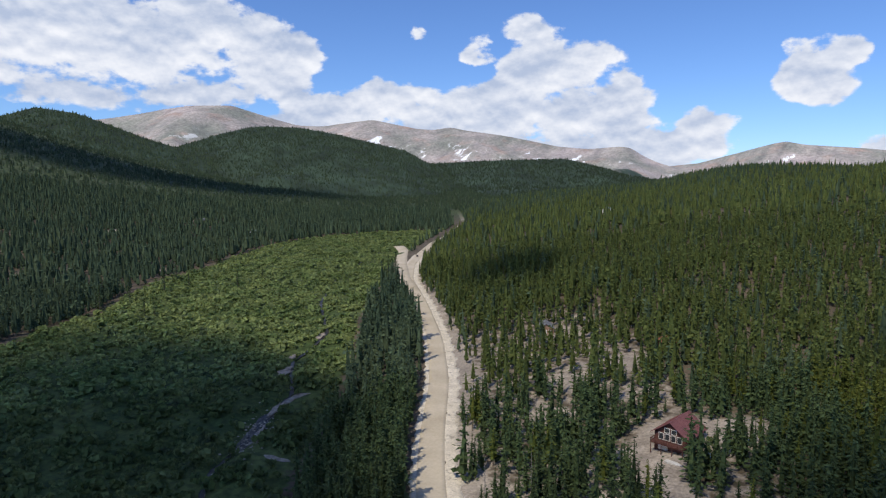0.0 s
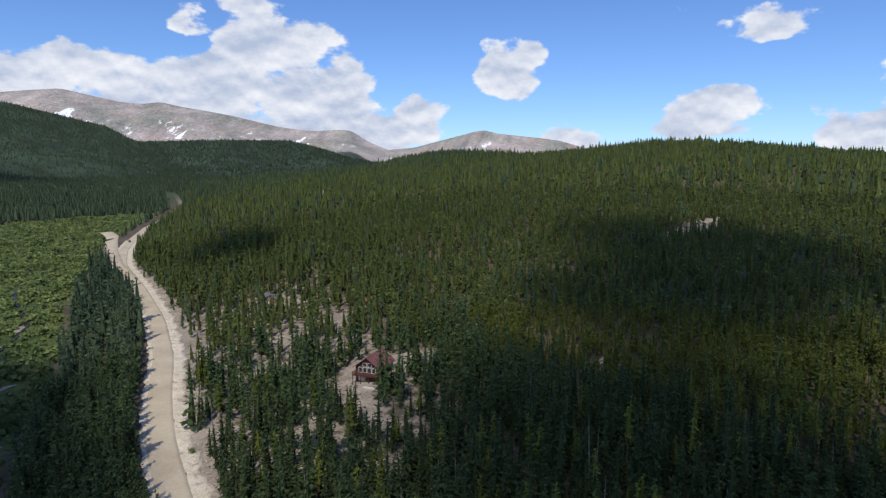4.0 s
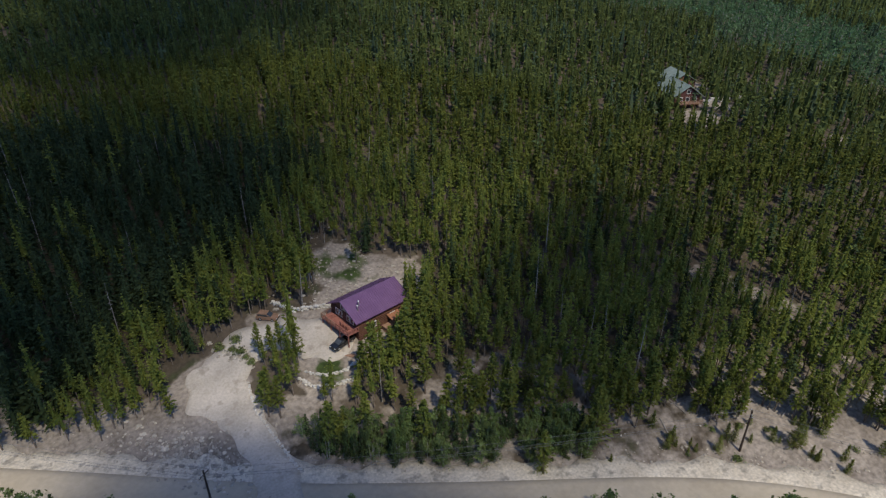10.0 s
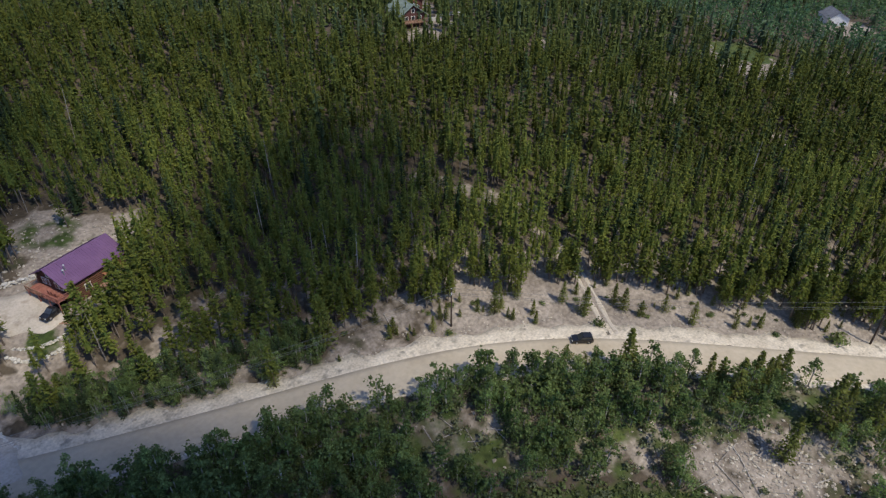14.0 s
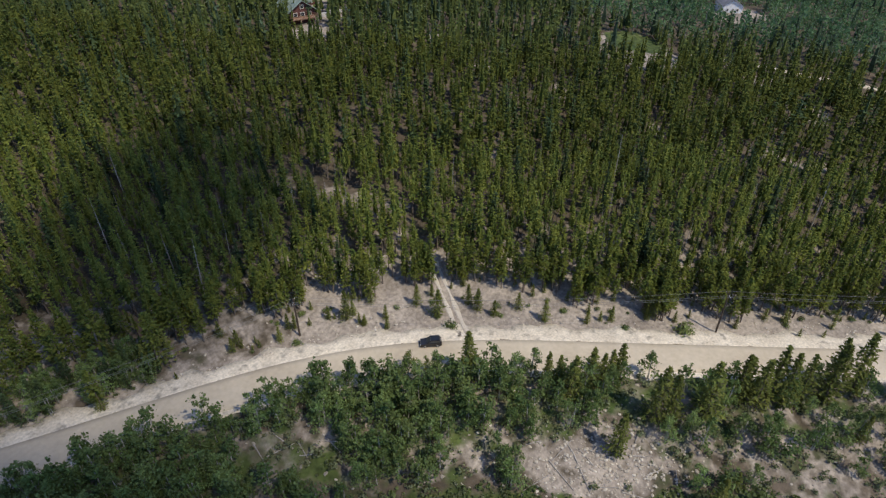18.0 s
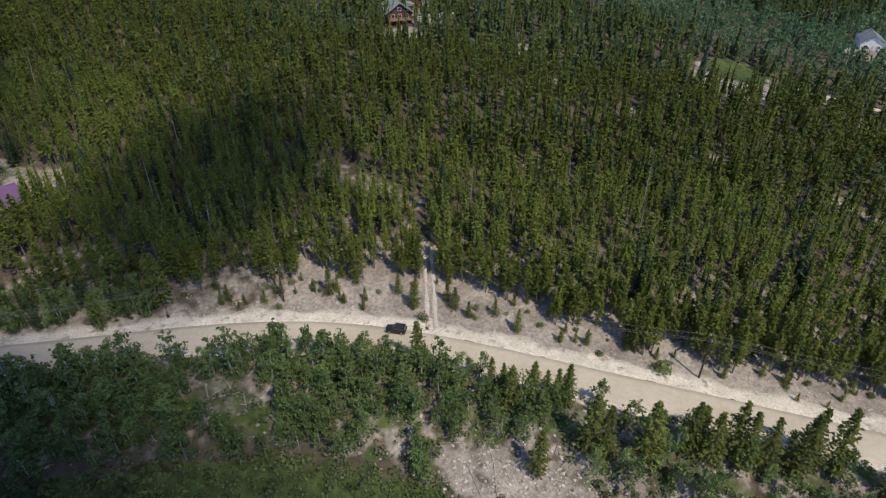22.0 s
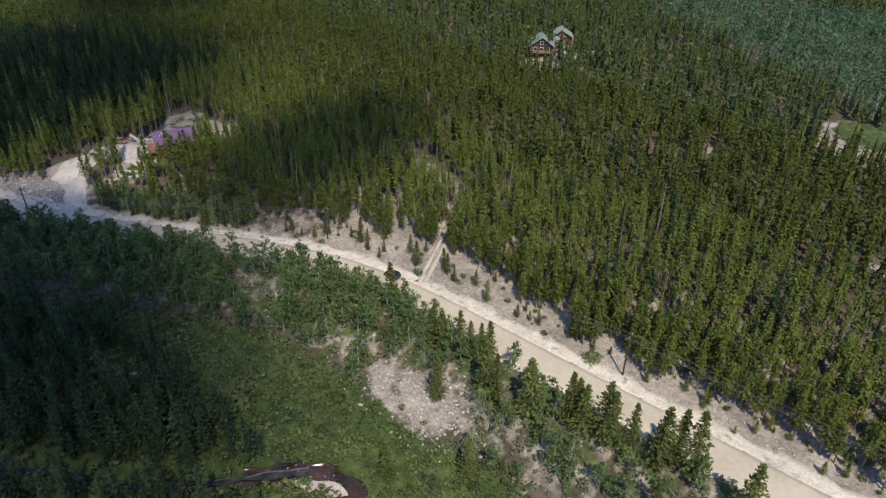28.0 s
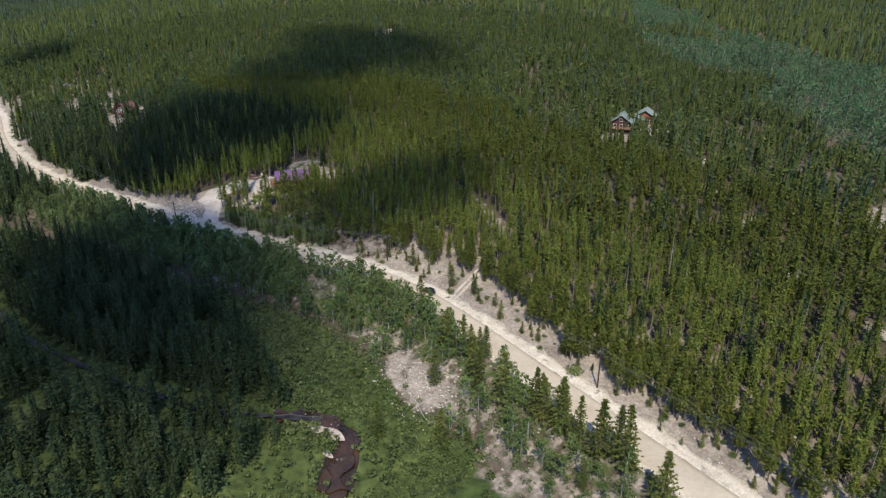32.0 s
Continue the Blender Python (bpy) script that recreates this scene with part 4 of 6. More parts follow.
def open_ground(u, v):
    """True where roads, yards, tracks and water keep trees away."""
    d = v - road_v(u)
    return ((np.abs(d) < 6.8 + 5 * ramp(u, 520, 600)) | (clearing(u, v) < 1) | (off_line(u, v, DRIVE) < 6.5) | (off_line(u, v, YARD) < 5.5) | (off_line(u, v, TRACK) < 1.5) | (off_line(u, v, CUT) < 3.4) | (off_line(u, v, STREAM) < 3.2)
            | (off_line(u, v, [(470, -14), (528, -24), (600, -30), (665, -33), (720, -34), (760, -42)]) < 8)
            | (off_line(u, v, [(-180, 240), (-192, 232.5), (-217, 216.5), (-246, 204)]) < 3.5))


def aspen_ground(u, v):
    """How far aspens take the place of pines: the shallow dale behind the hill, and strips by the road."""
    dale = ramp(v - np.interp(u, [-300, -160, -70, 30, 120, 250], [190, 255, 318, 380, 450, 620]), 0, 12) * (1 - ramp(v - np.interp(u, [-300, -100, 0, 120, 250], [420, 520, 520, 560, 700]), 0, 20))
    dale = dale * ramp(hills(u, v, 0.03, 2.0) + 0.75, 0, 0.3)
    return dale


def conifer_density(u, v):
    d = v - road_v(u)
    edge = np.interp(u, *ROAD_EDGE) + 3 * hills(u, v, 0.21, 3.0)
    right = ramp(d - edge, -1, 4)
    thin = (1 - ramp(d, 75, 100)) * ramp(u, 120, 165) * (1 - ramp(u, 330, 400))
    right = right * (1 - 0.56 * thin)
    grove = ramp(u, 70, 110) * ((d < -8) & (d > np.interp(u, [60, 150, 380, 450, 520], [-40, -36, -37, -32, -14])))
    wood = (v < np.interp(u, [-112, -95, -40, 40, 80], [12, 36, 38, 10, -20])) & (v > -60) & (u > -110) & (u < 85)
    left_wood = v < np.interp(u, *LEFT_EDGE) + 9 * hills(u, v, 0.03, 1.0)
    head = (u > 985)
    dens = np.where(d > 0, right, np.maximum(np.maximum(grove * 0.95, wood * 0.6), np.maximum(left_wood * 1.0, head * 1.0)))
    dens = dens * (1 - 0.89 * aspen_ground(u, v)) * (1 - 0.7 * (in_oval(u, v, -8, 80, 16, 11) < 1)) * (1 - 0.25 * (hills(u, v, 0.05, 5.0) > 0.55))
    return np.where(open_ground(u, v), 0, dens)


def seen_side(u, v):
    return (v > -0.74 * np.maximum(u - 20, 0) - 45) & (u > -0.8 * v - 140) & (u > -420)


MID = [lodgepole(8.9 + 1.1 * (i % 3), 1.2 + 0.2 * (i % 3), 12, 5, 2.7 + 0.5 * (i % 3), 0.46, seed=20 + i) for i in range(9)]
FAR = [lodgepole(7.9 + 1.1 * (i % 3), 1.7 + 0.15 * (i % 3), 5, 4, 0.9, 1.0, seed=40 + i, along=((0.62, 1.0),), heart=0.5) for i in range(6)]
LIGHT = [lodgepole(8.8 + i % 3, 1.4 + 0.2 * (i % 3), 8, 4, 1.5 + 0.5 * (i % 3), 0.66, seed=50 + i) for i in range(6)]
BUSHY = [lodgepole(9.8 + 1.2 * (i % 3), 1.75 + 0.2 * (i % 3), 14, 6, 0.4, 0.58, seed=90 + i) for i in range(6)]
BUSHY_LIGHT = [lodgepole(9.6 + i % 3, 1.8 + 0.2 * (i % 3), 8, 5, 0.4, 0.8, seed=110 + i) for i in range(5)]
SNAG = [lodgepole(11.0 + i, 0.9, 9, 3, 2.0, 0.0, seed=70 + i) for i in range(3)]
TINY = [spray_tree(10.0, 2.4, 1, 4, 0.2, 1.2, core=4, seed=60 + i, sides=0, heart=0.72) for i in range(4)]


def path_distance(u, v):
    return np.hypot(np.clip(u, -216, 47) - u, v)


def old_wood(u, v):
    """Taller trees on the flat ground by the road, up the valley."""
    d = v - road_v(u)
    return 1 + 0.18 * ramp(u, 85, 140) * (1 - ramp(np.abs(d), 90, 140))


def grow_forest():
    u, v = scatter(-420, 460, -300, 330, 2.45)
    far = path_distance(u, v)
    ok = (rng.random(len(u)) < conifer_density(u, v) * np.where(far < 145, 1, 0.8)) & (far < 215) & seen_side(u, v)
    # the roadside strip is planted tree by tree below
    d = v - road_v(u)
    strip = (u > -190) & (u < 45) & (d > 8) & (d < 19)
    ok &= ~strip
    u, v = u[ok], v[ok]
    size = np.clip(rng.normal(0.94, 0.24, len(u)), 0.35, 1.5) * old_wood(u, v)
    dark = (v < road_v(u)) | ((u > 60) & (v - road_v(u) < 110) & (rng.random(len(u)) < 0.88)) | (rng.random(len(u)) < 0.06)
    near = path_distance(u, v) < 145
    dead = near & (v > road_v(u)) & (rng.random(len(u)) < 0.03)
    plant("dead_snags", SNAG, u[dead], v[dead], size[dead], [deadwood, deadwood], "bare grey dead pines standing in the forest", "snags")
    dark, near = dark & ~dead, near & ~dead
    for kinds, bushy, part_ in ((MID, BUSHY, near), (LIGHT, BUSHY_LIGHT, ~near & ~dead)):
        a, b = part_ & ~dark, part_ & dark
        plant("pine_forest", kinds, u[a], v[a], size[a], [needles, bark], "dense sunlit lodgepole pine forest on the slope", "forest")
        plant("spruce_grove", bushy, u[b], v[b], size[b], [spruce, bark], "dark spruce trees between road and meadow", "forest")
    u, v = scatter(-420, 760, -560, 640, 3.6)
    far = path_distance(u, v)
    ok = (rng.random(len(u)) < conifer_density(u, v)) & (far >= 215) & (far < 500) & seen_side(u, v)
    u, v = u[ok], v[ok]
    size = np.clip(rng.normal(0.98, 0.26, len(u)), 0.4, 1.6) * old_wood(u, v) * np.where(v < road_v(u), 1.2, 1.0)
    dark = (v < road_v(u)) | (aspen_ground(u, v) > 0.3) | (rng.random(len(u)) < 0.12)
    plant("pine_forest", FAR, u[~dark], v[~dark], size[~dark], [hazed_pine, bark], "dense pine forest higher on the hill", "forest")
    plant("spruce_forest", FAR, u[dark], v[dark], size[dark], [hazed_spruce, bark], "dark spruce forest across the valley", "forest")
    u, v = scatter(-420, 1700, -1200, 1500, 6.4)
    far = path_distance(u, v)
    ok = (rng.random(len(u)) < conifer_density(u, v)) & (far >= 500) & (far < 1350) & seen_side(u, v)
    u, v = u[ok], v[ok]
    size = np.clip(rng.normal(1.02, 0.3, len(u)), 0.4, 1.8) * np.where(v < road_v(u), 1.12, 1.0)
    dark = (v < road_v(u)) | (rng.random(len(u)) < 0.2 + 0.6 * ramp(u, 850, 1150))
    plant("pine_forest", TINY, u[~dark], v[~dark], size[~dark], [hazed_pine, bark], "distant pine forest along the skyline", "forest")
    plant("spruce_forest", TINY, u[dark], v[dark], size[dark], [hazed_spruce, bark], "distant dark spruce forest of the valley", "forest")


grow_forest()
BUSH = [leafy_tree(1.7, 1.5, 17, 0.0, 0.6, seed=80 + i, stems=0) for i in range(6)]
FAR_BUSH = [leafy_tree(1.7, 1.6, 9, 0.0, 0.85, seed=86 + i, stems=0) for i in range(5)]
FAR_ASPEN = [leafy_tree(8, 2.4, 40, 0.4, 0.6, seed=100 + i) for i in range(4)]


def grow_broadleaf():
    u, v = scatter(-300, 1000, -235, 75, 2.6)
    ok = (rng.random(len(u)) < meadow(u, v) * (0.66 + 0.3 * hills(u, v, 0.09, 2.5))) & seen_side(u, v) & (off_line(u, v, STREAM) > 0.9) & (off_line(u, v, [(224, -40), (230, -56), (241, -61.5), (255, -61.5), (270, -57), (285, -46)]) > 3.4) & (off_line(u, v, STREAM[:7]) > 2.0) & (in_oval(u, v, 312, -65, 10, 3) > 1) & (off_line(u, v, [(470, -14), (528, -24), (600, -30), (665, -33), (720, -34), (760, -42)]) > 8) & (path_distance(u, v) < 980)
    ok &= (in_oval(u, v, -112, 63, 17, 8) > 1) & ~((u > -112) & (u < -48) & (v > 42) & (rng.random(len(u)) < 0.7))
    u, v = u[ok], v[ok]
    size = np.clip(rng.normal(0.9, 0.3, len(u)), 0.3, 1.6) * (1 + 0.42 * hills(u, v, 0.22, 1.5)) * np.where(u > 90, 1.25, 1.0)
    bu, bv = scatter(-200, 130, -25, 95, 1.7)
    bd = bv - road_v(bu)
    keep = (bd < -6.5) & (bd > -30) & (rng.random(len(bu)) < 0.62) & ((in_oval(bu, bv, -110, 64, 14, 6.5) > 1) | (rng.random(len(bu)) < 0.22))
    plant("bank_shrubs", [leafy_tree(1.2 + 0.3 * (i % 2), 1.2, 44, 0.0, 0.24, seed=310 + i, stems=0) for i in range(6)], bu[keep], bv[keep], np.clip(rng.normal(0.72, 0.3, keep.sum()), 0.25, 1.5), [sage_leaf, bark], "grey-green low shrubs and dry grass on the road bank", "shrubs")
    gu, gv = scatter(-140, -30, 20, 68, 1.05)
    gd = gv - road_v(gu)
    tuft = (meadow(gu, gv) > 0.3) & (off_line(gu, gv, STREAM) > 1.9) & (off_line(gu, gv, [(-108, 22), (-114, 27), (-119, 33), (-124, 42)]) > 5.2) & (rng.random(len(gu)) < 0.72) & (in_oval(gu, gv, -110, 64, 13, 6) > 1)
    plant("meadow_tussocks", [leafy_tree(0.8, 0.9, 15, 0.0, 0.25, seed=300 + i, stems=0) for i in range(5)], gu[tuft], gv[tuft], rng.uniform(0.5, 1.5, tuft.sum()), [willow_leaf, bark], "grassy tussocks and low willow in the meadow", "grass")
    far = path_distance(u, v) > 260
    close = path_distance(u, v) < 85
    plant("willow_shrubs", [leafy_tree(1.6, 1.4, 46, 0.0, 0.3, seed=320 + i, stems=0) for i in range(6)], u[close], v[close], size[close], [willow_leaf, bark], "low green willow shrubs beside the stream", "shrubs")
    middle = ~(far | close)
    plant("willow_shrubs", BUSH, u[middle], v[middle], size[middle], [willow_leaf, bark], "low green willow shrubs over the wet meadow", "shrubs")
    plant("willow_shrubs", FAR_BUSH, u[far], v[far], size[far], [willow_leaf, bark], "low willow shrubs far up the meadow", "shrubs")
    u, v = scatter(-420, 300, 180, 720, 4.6)
    ok = (rng.random(len(u)) < aspen_ground(u, v)) & seen_side(u, v) & ~open_ground(u, v)
    u, v = u[ok], v[ok]
    plant("aspen_wood", FAR_ASPEN, u, v, np.clip(rng.normal(0.85, 0.2, len(u)), 0.4, 1.3), [far_aspen, pale_bark], "pale blue-green aspen wood in the dale", "forest")


grow_broadleaf()


def grow_far_hills():
    """Small trees over the wooded slopes at the valley's head."""
    kind = spray_tree(9, 1.9, 0, 0, 0.0, 0, core=4, seed=1, sides=0, heart=1.0)
    kind = (kind[0] * (1, 1, 1), kind[1][::2], kind[2][::2])
    u, v = rng.uniform(900, 2700, 42000), rng.uniform(-1500, 1200, 42000)
    far = path_distance(u, v)
    ok = (far > 1300) & seen_side(u, v)
    u, v = u[ok], v[ok]
    plant("far_woods", [kind], u, v, rng.uniform(0.7, 1.3, len(u)), [hazed_spruce], "dark conifer woods at the head of the valley", "forest", lean=0.0)
    for ob in [o for o in scene.collection.objects if o.name.split(".")[0] in ("wooded_hill", "valley_forest")]:
        me = ob.data
        n = len(me.vertices)
        co, tim = np.empty(n * 3), np.empty(n)
        me.vertices.foreach_get("co", co)
        me.attributes["timber"].data.foreach_get("value", tim)
        grid, tim = co.reshape(260, 49, 3), tim.reshape(260, 49)
        count = 16000
        a, t = rng.uniform(0, 258.99, count), np.sqrt(rng.uniform(0, 1, count)) * 45.5
        i, j = a.astype(int), t.astype(int)
        fa, ft = (a - i)[:, None], (t - j)[:, None]
        p = (grid[i, j] * (1 - fa) + grid[i + 1, j] * fa) * (1 - ft) + (grid[i, j + 1] * (1 - fa) + grid[i + 1, j + 1] * fa) * ft
        p = p[(tim[i, j] > 0.45)]
        s = rng.uniform(0.7, 1.35, len(p))
        P, Fc, M = kind
        V = P[None] * s[:, None, None] + p[:, None, :] - (0, 0, 1.5)
        F_ = (Fc[None] + (np.arange(len(p)) * len(P))[:, None, None]).reshape(-1, 3)
        me = mesh_from("far_woods", V.reshape(-1, 3), F_, [hazed_spruce])
        tagged(new("far_woods", me), "dark conifer woods covering the far valley slopes", "forest", kind="stuff")


grow_far_hills()


# ---- parts ----
def part(name, bm, material_, parent, label=""):
    me = bpy.data.meshes.new(name)
    bm.to_mesh(me)
    bm.free()
    me.materials.append(material_)
    ob = new(name, me)
    ob.parent = parent
    if label:
        tagged(ob, label)
    return ob


def thing(name, matrix, label, category, group="", kind=""):
    ob = new(name)
    ob.empty_display_size = 0.5
    ob.matrix_world = matrix
    return tagged(ob, label, category, group, kind)


def block(x0, y0, z0, x1, y1, z1, bevel=0.0, bm=None):
    bm = bm or bmesh.new()
    made = bmesh.ops.create_cube(bm, size=1)["verts"]
    for q in made:
        q.co = Vector((x0 + (q.co.x + 0.5) * (x1 - x0), y0 + (q.co.y + 0.5) * (y1 - y0), z0 + (q.co.z + 0.5) * (z1 - z0)))
    if bevel:
        es = list({e for q in made for e in q.link_edges})
        bmesh.ops.bevel(bm, geom=es, offset=bevel, segments=2, affect="EDGES", profile=0.6)
    return bm


def tube(a, b, r0, r1, n=8, bm=None):
    bm = bm or bmesh.new()
    a, b = Vector(a), Vector(b)
    q = (b - a).to_track_quat("Z", "Y").to_matrix().to_4x4()
    bmesh.ops.create_cone(bm, cap_ends=True, segments=n, radius1=r0, radius2=r1, depth=(b - a).length, matrix=Matrix.Translation((a + b) / 2) @ q)
    return bm


def prism(outline, y0, y1, bm=None):
    """An outline in x, z drawn out along y."""
    bm = bm or bmesh.new()
    lo = [bm.verts.new((x, y0, z)) for x, z in outline]
    hi = [bm.verts.new((x, y1, z)) for x, z in outline]
    bm.faces.new(lo[::-1])
    bm.faces.new(hi)
    n = len(outline)
    for i in range(n):
        bm.faces.new((lo[i], lo[(i + 1) % n], hi[(i + 1) % n], hi[i]))
    bmesh.ops.recalc_face_normals(bm, faces=bm.faces)
    return bm


def ground_pose(u, v, turn, up=0.0):
    x, y, z = place(u, v, up)
    return pose(x, y, z, 0, 0, turn)


# ---- houses ----
def window_on(house, x, y, z, w, h, facing, frame_mat=None):
    """A window > frame bars and pane, proud of a wall; facing: turn about z of its outer side from -y."""
    base = new("window")
    base.parent = house
    base.matrix_local = pose(x, y, z, 0, 0, facing)
    bm = block(-w / 2 - 0.09, -0.09, -0.09, w / 2 + 0.09, 0.06, 0.02)
    block(-w / 2 - 0.09, -0.09, h - 0.02, w / 2 + 0.09, 0.06, h + 0.09, bm=bm)
    for s in (-1, 1):
        block(s * w / 2 - 0.06, -0.09, 0.02, s * w / 2 + 0.06, 0.06, h - 0.02, bm=bm)
    part("window_frame", bm, frame_mat or trim_paint, base)
    part("pane", block(-w / 2, -0.04, 0.0, w / 2, 0.0, h), glass, base)


def gable_roof(house, w, y0, y1, eave, ridge, over, roof_mat, seams=0.6, thick=0.16, x=0.0, mat_label=""):
    half = w / 2 + over
    drop = (ridge - eave) / (w / 2) * over
    for s in (-1, 1):
        bm = prism([(x + s * 0.01, ridge + thick), (x + s * half, eave - drop + thick), (x + s * half, eave - drop), (x + s * 0.01, ridge)], y0, y1)
        slab = part("roof_slope", bm, roof_mat, house, mat_label)
        if seams:
            n = int((y1 - y0) / seams)
            bm = bmesh.new()
            for i in range(n + 1):
                y = y0 + 0.03 + (y1 - y0 - 0.06) * i / n
                prism([(x + s * 0.02, ridge + thick + 0.05), (x + s * half, eave - drop + thick + 0.05), (x + s * half, eave - drop + thick - 0.02), (x + s * 0.02, ridge + thick - 0.02)], y - 0.025, y + 0.025, bm=bm)
            part("roof_seams", bm, roof_mat, slab)
    part("ridge_cap", prism([(x - 0.22, ridge + thick - 0.06), (x, ridge + thick + 0.1), (x + 0.22, ridge + thick - 0.06)], y0, y1), roof_mat, house)


def gable_body(house, w, l, base, eave, ridge, wall_mat, y0=0.0, x=0.0):
    t = 0.25
    for y in (y0, y0 + l - t):
        part("gable_wall", prism([(x - w / 2, base), (x + w / 2, base), (x + w / 2, eave), (x, ridge - 0.02), (x - w / 2, eave)], y, y + t), wall_mat, house)
    for s in (-1, 1):
        part("side_wall", block(min(x + s * w / 2, x + s * (w / 2 - t)), y0 + t, base, max(x + s * w / 2, x + s * (w / 2 - t)), y0 + l - t, eave), wall_mat, house)


def railing(parent, pts, z, h, mat_, posts=1.5, name="railing"):
    """Posts, top rail and railing_infill along a broken line on a deck, as one thing's part."""
    rail = new(name)
    rail.parent = parent
    bm_bal = bmesh.new()
    for (ax, ay), (bx, by) in zip(pts, pts[1:]):
        ln = math.hypot(bx - ax, by - ay)
        n = max(1, round(ln / posts))
        for i in range(n + 1):
            px, py = ax + (bx - ax) * i / n, ay + (by - ay) * i / n
            part("post", block(px - 0.06, py - 0.06, z, px + 0.06, py + 0.06, z + h), mat_, rail)
        part("top_rail", tube((ax, ay, z + h), (bx, by, z + h), 0.07, 0.07, 6), mat_, rail)
        m = int(ln / 0.22)
        for i in range(m):
            px, py = ax + (bx - ax) * (i + 0.5) / m, ay + (by - ay) * (i + 0.5) / m
            block(px - 0.02, py - 0.02, z + 0.1, px + 0.02, py + 0.02, z + h, bm=bm_bal)
    part("railing_infill", bm_bal, mat_, rail)


def deck(house, x0, y0, x1, y1, z, board_mat, ground, skirt=None):
    n = int((x1 - x0) / 0.3)
    for i in range(n):
        a = x0 + (x1 - x0) * i / n
        part("deck_board", block(a, y0, z - 0.06, a + (x1 - x0) / n - 0.02, y1, z), board_mat, house)
    part("deck_beam", block(x0, y0 + 0.1, z - 0.32, x1, y0 + 0.25, z - 0.06), board_mat, house)
    for i in range(4):
        px = x0 + 0.2 + (x1 - x0 - 0.4) * i / 3
        part("deck_post", block(px - 0.09, y0 + 0.1, ground, px + 0.09, y0 + 0.28, z - 0.32), board_mat, house)
    if skirt:
        part("deck_skirt", block(x0, y0 + 0.28, ground, x1, y0 + 0.36, z - 0.32), skirt, house)


def log_house():
    h = thing("log_house", ground_pose(23.2, 86.4, -77.0, -0.3), "log house with a purple standing-seam metal roof and a red deck", "house")
    gable_body(h, 9.2, 12.8, -2.0, 4.8, 7.3, logs)
    gable_roof(h, 9.2, -1.1, 13.3, 4.8, 7.3, 0.7, purple_metal, 0.55, mat_label="purple standing-seam metal roof slope")
    for z in np.arange(0.3, 4.75, 0.42):
        part("log", tube((-4.7, -0.03, z), (4.7, -0.03, z), 0.17, 0.17, 8), logs, h)
        part("log", tube((4.63, -0.3, z), (4.63, 13.1, z), 0.17, 0.17, 8), logs, h)
        part("log", tube((-4.63, -0.3, z), (-4.63, 13.1, z), 0.17, 0.17, 8), logs, h)
    for x in (-2.6, -1.3, 1.3, 2.6):
        window_on(h, x, -0.2, 2.9, 0.85, 1.3, 0)
    for x in (-0.65, 0.65):
        window_on(h, x, -0.2, 5.0, 0.85, 1.1, 0)
    window_on(h, -3.5, -0.2, 0.4, 1.0, 1.1, 0)
    window_on(h, 4.83, 3.5, 1.6, 1.2, 1.2, 90)
    window_on(h, 4.83, 8.5, 1.6, 1.2, 1.2, 90)
    part("door", block(-0.5, -0.24, 2.45, 0.5, -0.16, 4.5), dark_logs, h, "dark wooden door onto the deck")
    deck(h, -4.6, -3.0, 4.9, -0.28, 2.4, red_deck, -0.6)
    railing(h, [(-4.6, -0.35), (-4.6, -2.95), (0.6, -2.95)], 2.4, 1.0, deck_wood)
    railing(h, [(0.6, -2.95), (4.85, -2.95), (4.85, -0.35)], 2.4, 1.0, red_deck)
    for x, y, top in ((2.3, 1.9, 7.4), (3.0, 1.1, 7.0)):
        pipe = part("flue_pipe", tube((x, y, 5.2), (x, y, top), 0.14, 0.14, 10), steel, h, "galvanised flue pipe through the roof")
        part("flue_cap", tube((x, y, top), (x, y, top + 0.18), 0.24, 0.08, 10), steel, pipe)
    deck(h, 4.9, 5.5, 6.6, 11.5, 0.9, deck_wood, -1.0)
    part("shed_roof", prism([(4.7, 2.9), (6.8, 2.4), (6.8, 2.3), (4.7, 2.78)], 7.0, 11.4), rust_roof, h, "rust-red lean-to roof")
    # garden chairs on the deck
    for i, x in enumerate((1.0, 2.0, 3.0)):
        c = thing("deck_chair", h.matrix_world @ pose(x, -1.7, 2.4, 0, 0, 170 + 9 * i), "red wooden deck chair on the log house's deck", "chair", "chairs on the deck")
        part("seat", block(-0.3, -0.3, 0.36, 0.3, 0.3, 0.42, 0.01), red_deck, c)
        part("backrest", block(-0.3, 0.24, 0.42, 0.3, 0.32, 1.05, 0.01), red_deck, c)
        for sx_ in (-0.26, 0.26):
            for sy_ in (-0.26, 0.26):
                part("leg", block(sx_ - 0.03, sy_ - 0.03, 0, sx_ + 0.03, sy_ + 0.03, 0.36), red_deck, c)


